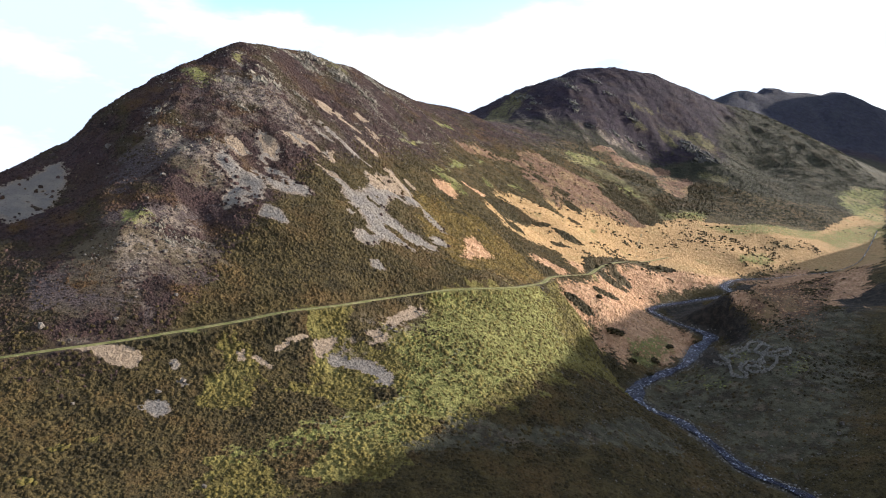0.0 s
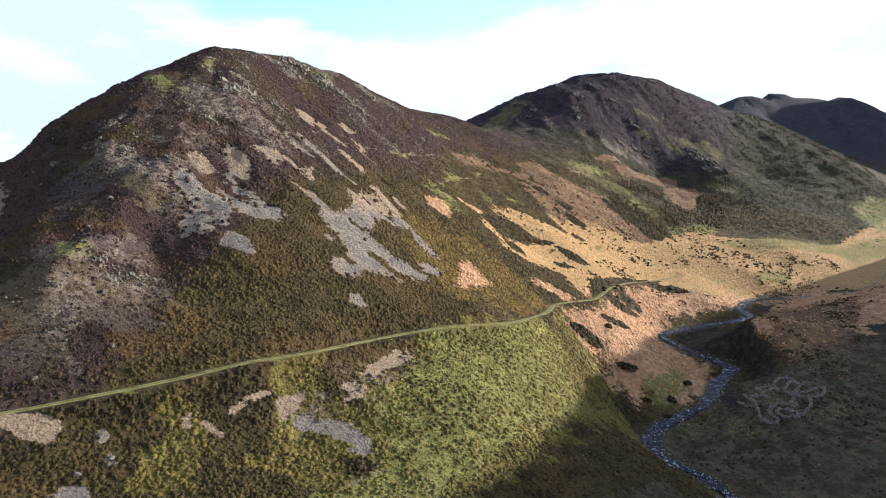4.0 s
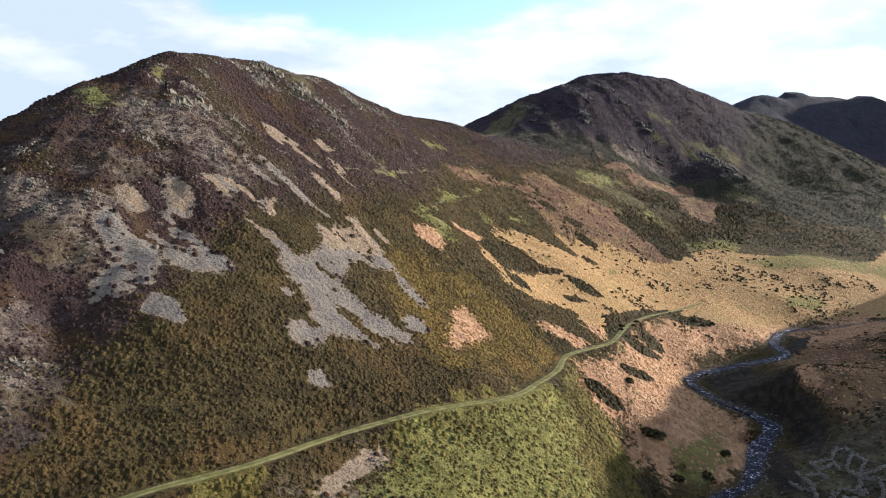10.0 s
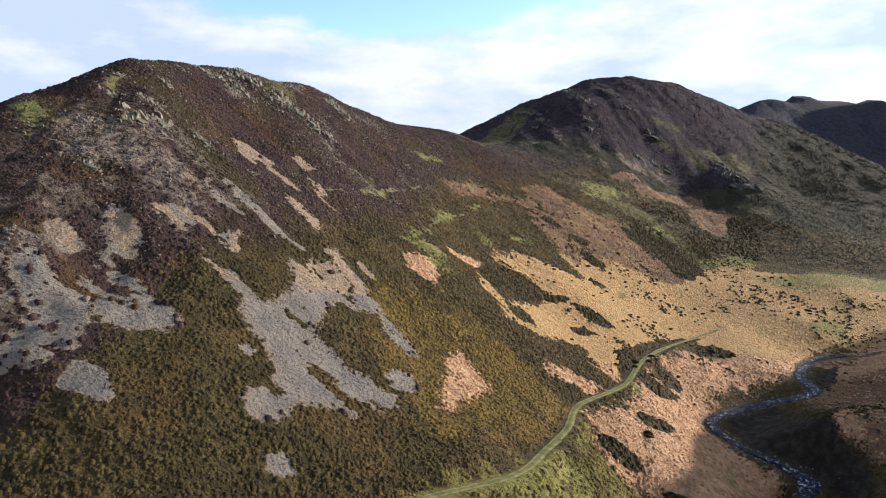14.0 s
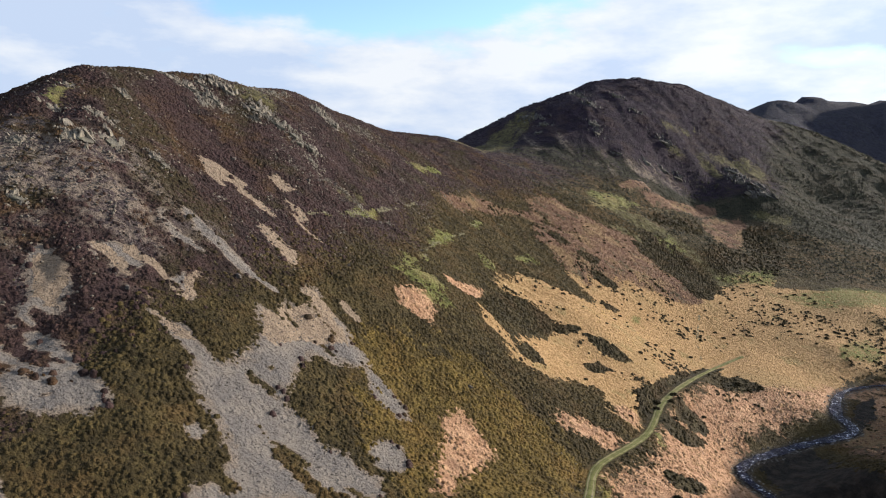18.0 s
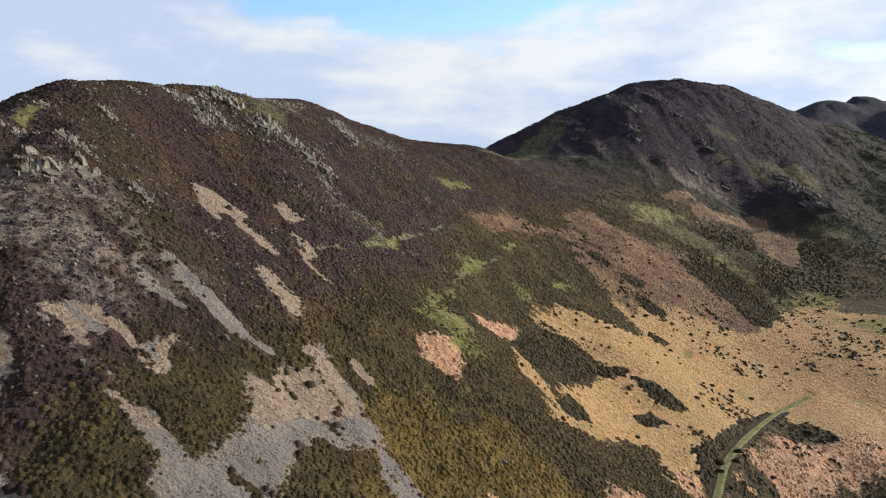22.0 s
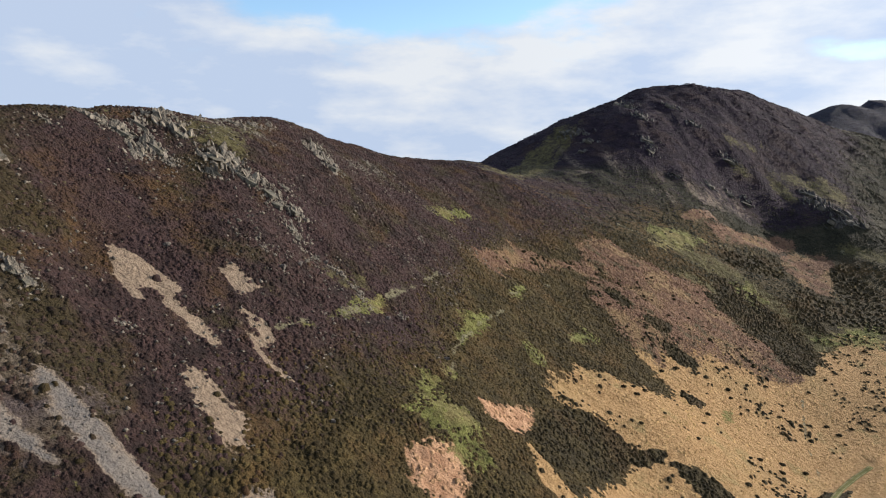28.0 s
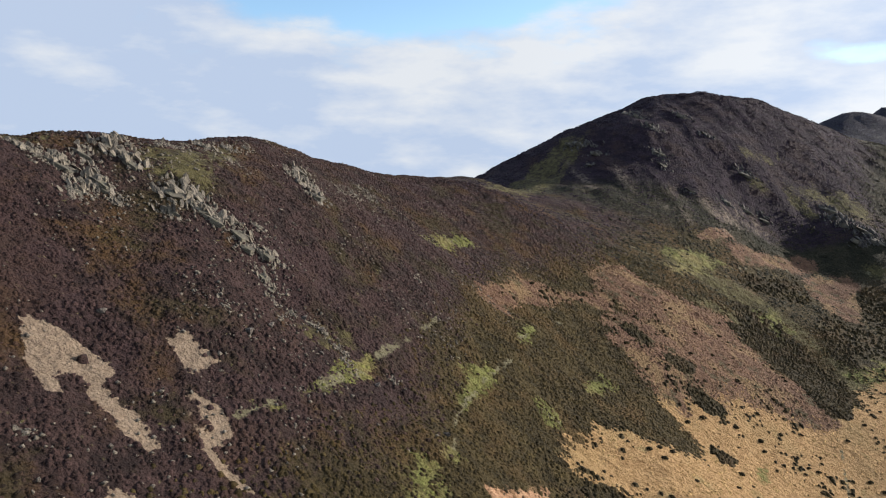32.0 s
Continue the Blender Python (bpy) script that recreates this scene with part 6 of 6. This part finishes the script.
for x, y, size, count in [(-37.4, 361.4, 3.9, 13), (-33, 357.2, 3.5, 11), (-27.9, 382, 2.4, 8), (-24.4, 387.7, 1.8, 6), (-49, 345, 2, 6)]:
    crag(x, y, size, count)
crag(-63.5, 326, 3.0, 12, label="rounded grey tor of rock standing on the skyline of the hill", tall=0.55)
for x, y, size, count in [(-58.9, 332.5, 1.7, 5), (-60.5, 347.1, 1.5, 4), (-58.3, 353.5, 1.9, 6), (-54.8, 357.9, 1.4, 4), (-51.4, 363.4, 1.3, 4), (-39.1, 368.3, 3.2, 9), (-35.8, 363.9, 3.0, 9), (-32.7, 359.8, 1.8, 6), (-28.0, 390.1, 1.6, 6), (-25.5, 390.5, 1.4, 5), (-69.6, 308.2, 2.0, 6), (-66.8, 308.8, 2.4, 8), (-64.1, 308.6, 2.2, 7), (-60.8, 308.2, 2.2, 7), (-57.9, 308.7, 1.8, 6), (-55.6, 308.3, 1.4, 5)]:
    crag(x, y, size, count, label="low grey rocks breaking through heather along the crest")
# the knot of rock under the near summit, and small outcrops round it
for x, y, size, count in [(-65.5, 248.8, 3.6, 13), (-62.3, 253.4, 3, 10), (-66, 260, 2.8, 9), (-69.3, 259.5, 2.2, 7), (-74.2, 242, 2.4, 8), (-75.7, 257.1, 2.2, 7), (-80, 270, 2.2, 7),
                          (-70.6, 278.4, 2.2, 7), (-55, 258, 2, 7), (-53, 258, 1.8, 6), (-66.7, 228.2, 2.2, 8), (-73.1, 295.6, 1.6, 5), (-68.4, 306.5, 1.6, 5)]:
    crag(x, y, size, count, label="lichened rock outcrop breaking through heather below the summit")
# a rocky knoll below the crags, and single ribs of rock in the heather
for x, y, size, count in [(-24.1, 313.6, 1.3, 4), (-21.9, 314, 1.2, 4), (-19.5, 312.8, 1.4, 4), (-17.7, 310.2, 1.1, 3), (-27, 311.8, 1.2, 4), (-33.9, 299.3, 1.4, 4), (-29.9, 297.9, 1, 3),
                          (-35.5, 300.1, 1, 3), (-30.1, 310.8, 1.3, 4), (-27.7, 307.5, 1, 3), (-9.9, 314.8, 1, 3), (-8.5, 355.4, 1.2, 4), (-43.6, 263.6, 1.1, 3), (-30.8, 377.4, 1.8, 5)]:
    crag(x, y, size, count, label="small pale rib of rock standing out of heather")
# small broken rock on the nose of the hill
for x, y, size, count in [(-69.2, 166.3, 2, 7), (-66, 163, 1.8, 7), (-62, 167, 1.6, 6), (-87.3, 211.8, 2, 7), (-81.5, 205.2, 1.8, 6), (-76, 200, 1.8, 6), (-70.4, 206.7, 1.6, 6)]:
    crag(x, y, size, count, label="low broken outcrop of grey rock on the hill's nose")
for x, y, size, count in [(68, 592, 7, 12), (75, 580, 6, 10), (69, 568, 4, 7), (62, 595, 5, 8), (103, 632, 7, 11), (110, 598, 7, 12), (107, 577, 6, 11), (108, 568, 5, 9),
                          (107, 622, 6, 10), (134, 624, 7, 10), (143, 608, 6, 9), (158, 589, 6, 9), (138, 562, 5, 8), (152, 569, 5, 8), (162, 570, 5, 8), (117, 553, 4, 6)]:
    crag(x, y, size, count, DARK_SLABS, "dark gullied crag on the face of the far hill", 0.75)
for x, y, size, count in [(206, 590, 7, 10), (208, 580, 8, 12), (208, 570, 8, 12), (211, 561, 8, 12), (214, 553, 7, 11), (204, 553, 6, 9)]:
    crag(x, y, size, count, DARK_SLABS, "dark steep crag above the head of the valley", 0.9)


def boulder(x, y, size, label="pale lichened boulder lying in heather"):
    ob = new("boulder", rock_rng.choice(BOULDERS))
    z = ground_at(x, y)
    ob.location = (x, y, z + 0.18 * size)
    ob.rotation_euler = (rock_rng.uniform(-0.3, 0.3), rock_rng.uniform(-0.3, 0.3), rock_rng.uniform(0, 6.28))
    ob.scale = [size * rock_rng.uniform(0.85, 1.2) for _ in range(3)]
    tagged(ob, label, "boulder", "boulders")


for x, y, size in [(-78.6, 131.6, 1.5), (-98.7, 203.2, 1.7), (-66.8, 137.8, 0.9), (-38, 105.6, 0.8), (-53.1, 132.5, 1), (-50.2, 129.2, 1.1), (-53.2, 125, 1), (-65, 117, 0.8),
                   (-75, 183.6, 1.5), (-72.7, 227.4, 1.2), (-87.9, 206, 1), (-53.2, 199, 1.4), (-64.7, 158.6, 1.1), (-59, 158.1, 0.9), (-72.4, 155.3, 1),
                   (-53.2, 132.1, 0.8), (-74.5, 172, 0.8), (-58.3, 148, 0.9), (-67.8, 196.6, 0.9), (-44.9, 221.9, 1.1), (13.3, 254.7, 0.9), (-31.8, 239.2, 1.2), (-11.4, 310, 1)]:
    boulder(x, y, size)
for x, y, size in [(-24.8, 313.3, 1.2), (-21.9, 314, 1.1), (0.7, 308.3, 0.9), (-29.9, 297.9, 1.2), (-46.3, 285.4, 1.1), (-15, 270.3, 0.9), (-27.7, 302.4, 1), (-20.5, 307.1, 0.9)]:
    boulder(x, y, size, "pale angular boulder fallen below the crags")
for x, y, size in [(86.2, 172.1, 0.9), (103.9, 172.6, 1.3), (106.7, 176.2, 1.2), (82.5, 182.6, 0.9), (94.6, 185.4, 0.8), (90.8, 165.7, 0.8), (76.3, 195.9, 0.9), (97.3, 194.1, 0.8), (32.6, 220.6, 0.9)]:
    boulder(x, y, size, "grey boulder on rough valley grass")


def stones_mesh(name, x, y, z, size):
    """Many small eight-sided stones in one mesh."""
    n = len(x)
    unit = np.array([(1, 0, 0), (0, 1, 0), (-1, 0, 0), (0, -1, 0), (0, 0, 0.8), (0, 0, -0.8)], float)
    turn = rng.uniform(0, 6.28, n)
    v = unit[None] * rng.uniform(0.6, 1.25, (n, 6, 1)) * size[:, None, None] * 0.5
    v = v + rng.uniform(-0.12, 0.12, (n, 6, 3)) * size[:, None, None]
    c, s = np.cos(turn)[:, None], np.sin(turn)[:, None]
    vx, vy = v[:, :, 0] * c - v[:, :, 1] * s + x[:, None], v[:, :, 0] * s + v[:, :, 1] * c + y[:, None]
    v = np.stack([vx, vy, v[:, :, 2] + z[:, None] + 0.1 * size[:, None]], -1)
    one = np.array([(0, 1, 4), (1, 2, 4), (2, 3, 4), (3, 0, 4), (1, 0, 5), (2, 1, 5), (3, 2, 5), (0, 3, 5)])
    return mesh_from(name, v.reshape(-1, 3), (one[None] + (np.arange(n) * 6)[:, None, None]).reshape(-1, 3))


def strew(name, label, category, x, y, keep, size, material=STONE):
    take = rng.uniform(size=len(x)) < keep
    x, y = x[take], y[take]
    me = stones_mesh(name, x, y, height(x, y), rng.uniform(size[0], size[1], len(x)) ** 1.0)
    tagged(part(name, me, material), label, category, kind="stuff")


x, y = scatter(-125, 15, 96, 300, 3.0)
s = smoothstep(0.45, 0.62, covers(x, y)["scree"])
strew("scree", "loose grey and pinkish stones of the scree slopes", "scree", x, y, s * 0.55, (0.12, 0.42))
x, y = scatter(-125, 15, 96, 340, 1.5)
c = covers(x, y)
s = smoothstep(0.35, 0.75, np.maximum(c["stony"], 0.55 * c["thin"])) * smoothstep(0.40, 0.62, value_noise(x / 2.2, y / 2.2))
strew("block_field", "grey angular blocks lying among heather", "stones", x, y, s * 0.75, (0.25, 0.85))
spots = np.array([(a, b, c) for a, b, c in CRAG_SPOTS if b < 400])[rng.randint(0, sum(b < 400 for a, b, c in CRAG_SPOTS), 1500)]
x = spots[:, 0] + spots[:, 2] * np.abs(rng.normal(0.2, 0.9, 1500))
y = spots[:, 1] + spots[:, 2] * rng.normal(0, 0.8, 1500)
strew("crag_rubble", "broken grey slabs fallen below the crags", "stones", x, y, 0.9 + 0 * x, (0.25, 1.0), CRAG)
x, y = scatter(50, 215, 96, 362, 2.2)
d = near_line(x, y, STREAM_LINE)[0]
strew("stream_stones", "wet grey stones along the stream bed", "stones", x, y, smoothstep(4.4, 1.4, d) * 0.5, (0.25, 1.0), WALLSTONE)
x, y = scatter(-105, 30, 180, 420, 0.40)
s = smoothstep(70, 84, base_height(x, y)) * smoothstep(0.36, 0.66, value_noise(x / 11, y / 11 + 4))
strew("hill_stones", "small pale stones lying loose among the heather", "stones", x, y, s * 0.8, (0.22, 0.95), CRAG)
x, y = scatter(30, 150, 110, 260, 0.20)
strew("field_stones", "scattered pale stones on the rough valley floor", "stones", x, y, 0.8 + 0 * x, (0.2, 0.6))


# the ruined sheepfold: low dry-stone walls, tumbled in places
fold = new("sheepfold")
fold.location = (102, 220, ground_at(102, 220))
tagged(fold, "ruined dry-stone sheepfold of low grey curving walls on valley grass", "sheepfold")


def fold_wall(line):
    run = densify([(px, py, 0) for px, py in line], 0.95)
    zs = height(np.array([p[0] for p in run]), np.array([p[1] for p in run]))
    # the wall's rubble core, with its facing stones on it
    bm = bmesh.new()
    rings = []
    for n, ((px, py, _), z) in enumerate(zip(run, zs)):
        ax, ay = run[max(n - 1, 0)][:2]
        bx, by = run[min(n + 1, len(run) - 1)][:2]
        ln = math.hypot(bx - ax, by - ay) or 1.0
        ux, uy = -(by - ay) / ln, (bx - ax) / ln
        tall = rock_rng.uniform(0.25, 0.55)
        rings.append([bm.verts.new((px - 102 + ux * o, py - 220 + uy * o, float(z) - fold.location.z + h)) for o, h in ((-0.32, -0.2), (-0.21, tall * 0.9), (0.21, tall), (0.32, -0.2))])
    for a, b in zip(rings, rings[1:]):
        for i in range(3):
            bm.faces.new((a[i], a[i + 1], b[i + 1], b[i]))
    for ring in (rings[0], rings[-1]):
        bm.faces.new(ring)
    wall = part("wall", bm, WALLSTONE, fold, "low tumbled dry-stone wall")
    for (px, py, _), z in zip(run, zs):
        for course in range(2):
            if course and rock_rng.random() < 0.25:
                continue
            ob = new("stone", rock_rng.choice(WALLSTONES))
            ob.parent = wall
            ob.location = (px - 102 + rock_rng.gauss(0, 0.12), py - 220 + rock_rng.gauss(0, 0.12), float(z) - fold.location.z + 0.3 + 0.42 * course)
            ob.rotation_euler = (rock_rng.gauss(0, 0.15), rock_rng.gauss(0, 0.15), rock_rng.uniform(0, 6.28))
            k = 0.98 - 0.18 * course
            ob.scale = (k * rock_rng.uniform(0.85, 1.2), k * rock_rng.uniform(0.7, 1.0), k * rock_rng.uniform(0.8, 1.1))


fold_wall([(97.9, 226.9), (100.5, 227.2), (102.7, 226.3), (105.5, 230.5), (107.4, 232.1), (109.2, 231.9), (109.1, 228.3), (109.6, 225.5), (109.8, 223.9), (107.5, 221.4), (104.1, 217)])
fold_wall([(109.2, 228.7), (106.3, 225), (103.2, 220.6), (103.3, 216.4)])
fold_wall([(97.9, 226.9), (97.8, 223.3), (100.2, 223.5), (102.3, 224.6), (101.6, 220.9)])
fold_wall([(104.1, 217), (107.9, 218.3), (111.6, 220.5), (114.7, 221.8), (114.5, 219.6), (111.8, 216.2), (109.5, 214.7)])
fold_wall([(103.5, 215.9), (105.9, 214.7), (109.5, 214.7)])
fold_wall([(103.4, 216.3), (102.1, 213.1), (99.6, 210.6), (98.5, 211.6), (97.4, 212.8), (95.3, 210.9), (93.5, 209.9)])
fold_wall([(106.9, 213.9), (105, 209.3), (101.9, 205.4), (99.3, 203.3), (97.2, 203.2)])
fold_wall([(93.2, 224.8), (93.2, 220.8), (93.4, 217.3), (92.1, 213.7), (91.3, 210.8), (90, 207), (90.9, 204.9), (92.6, 203), (93.5, 204.2), (93.4, 207.1), (93.5, 209.9), (95.1, 211.9)])
fold_wall([(90.2, 221.4), (90.8, 217.8), (92.4, 215.4)])
fold_wall([(94.8, 207.8), (96.1, 209.2), (97.3, 208.4), (98.2, 206.4), (99.3, 205.3), (98.6, 204), (96.5, 204), (95.3, 205.5), (94.8, 207.8)])
fold_wall([(99.6, 210.6), (101.3, 209.6), (100, 208.7), (98.7, 209.3)])
fold_wall([(94.3, 222.3), (96.8, 221.3), (97.3, 218.3)])


# ---- single gorse bushes that stand alone on the open ground ----
def bush_mesh(seed):
    """A rough bush: a dozen overlapping lumps of foliage with many small tufts."""
    r = np.random.RandomState(seed)
    n = 46
    ang, rad = r.uniform(0, 6.28, n), np.sqrt(r.uniform(0, 1, n))
    x, y = rad * np.cos(ang), rad * np.sin(ang) * 0.8
    z = 0.62 * (1 - rad**2) * r.uniform(0.5, 1.1, n)
    size = r.uniform(0.22, 0.42, n)
    v, f = [], []
    unit = np.array([(1, 0, 0), (0, 1, 0), (-1, 0, 0), (0, -1, 0), (0, 0, 1), (0, 0, -1)], float)
    one = np.array([(0, 1, 4), (1, 2, 4), (2, 3, 4), (3, 0, 4), (1, 0, 5), (2, 1, 5), (3, 2, 5), (0, 3, 5)])
    for i in range(n):
        u = unit * size[i] * r.uniform(0.6, 1.3, (6, 1)) + r.uniform(-0.06, 0.06, (6, 3))
        a = r.uniform(0, 6.28)
        u = np.stack([u[:, 0] * np.cos(a) - u[:, 1] * np.sin(a), u[:, 0] * np.sin(a) + u[:, 1] * np.cos(a), u[:, 2] * 0.8], 1)
        v.append(u + (x[i], y[i], z[i]))
        f.append(one + 6 * i)
    me = mesh_from("gorse_bush", np.concatenate(v), np.concatenate(f))
    me.materials.append(GORSE)
    return me


BUSHES = [bush_mesh(s) for s in range(6)]


def bush(x, y, size, label="dark green gorse bush alone on pale hill grass"):
    ob = new("gorse_bush", rock_rng.choice(BUSHES))
    ob.location = (x, y, ground_at(x, y) + 0.02)
    ob.rotation_euler = (0, 0, rock_rng.uniform(0, 6.28))
    ob.scale = (size, size * rock_rng.uniform(0.75, 1.2), size * rock_rng.uniform(0.7, 1.0))
    tagged(ob, label, "gorse bush", "gorse bushes")


for x, y, size in [(79.8, 304.5, 1.8), (68.7, 301.9, 2.2), (71.8, 295.5, 2.2), (107.2, 337.3, 2.4), (109.5, 333.5, 2), (114.3, 335.6, 2.2), (124.2, 336, 1.6), (99.6, 338.3, 1.8),
                   (67.4, 297.1, 2), (73.4, 303.3, 1.8), (76, 309.1, 2), (82.1, 314.8, 1.6)]:
    bush(x, y, 0.55 * size, "dark gorse bush beside the track on bracken")
for x, y, size in [(61.9, 236.8, 2.6), (59.6, 237.1, 2.2), (64.3, 226, 1.8), (73, 229.1, 1.8), (80.4, 236.5, 1.6), (58.3, 252.1, 1.6), (69.1, 221.2, 1.4)]:
    bush(x, y, size, "dark bush on the shaded bank above the stream")
bushes = 0
while bushes < 190:
    bx, by = rock_rng.uniform(20, 190), rock_rng.uniform(275, 450)
    q = np.array([bx]), np.array([by])
    open_ground = max(float(cover(kind, *q)[0]) for kind in ("meadow", "bracken", "rust"))
    if open_ground > 0.6 and bx < 0.6 * by and near_line(*q, TRACK_LINE)[0][0] > 3 and near_line(*q, STREAM_LINE)[0][0] > 6 and value_noise(q[0] / 16, q[1] / 16 + 5)[0] > 0.42:
        bush(bx, by, rock_rng.uniform(0.45, 1.0))
        bushes += 1
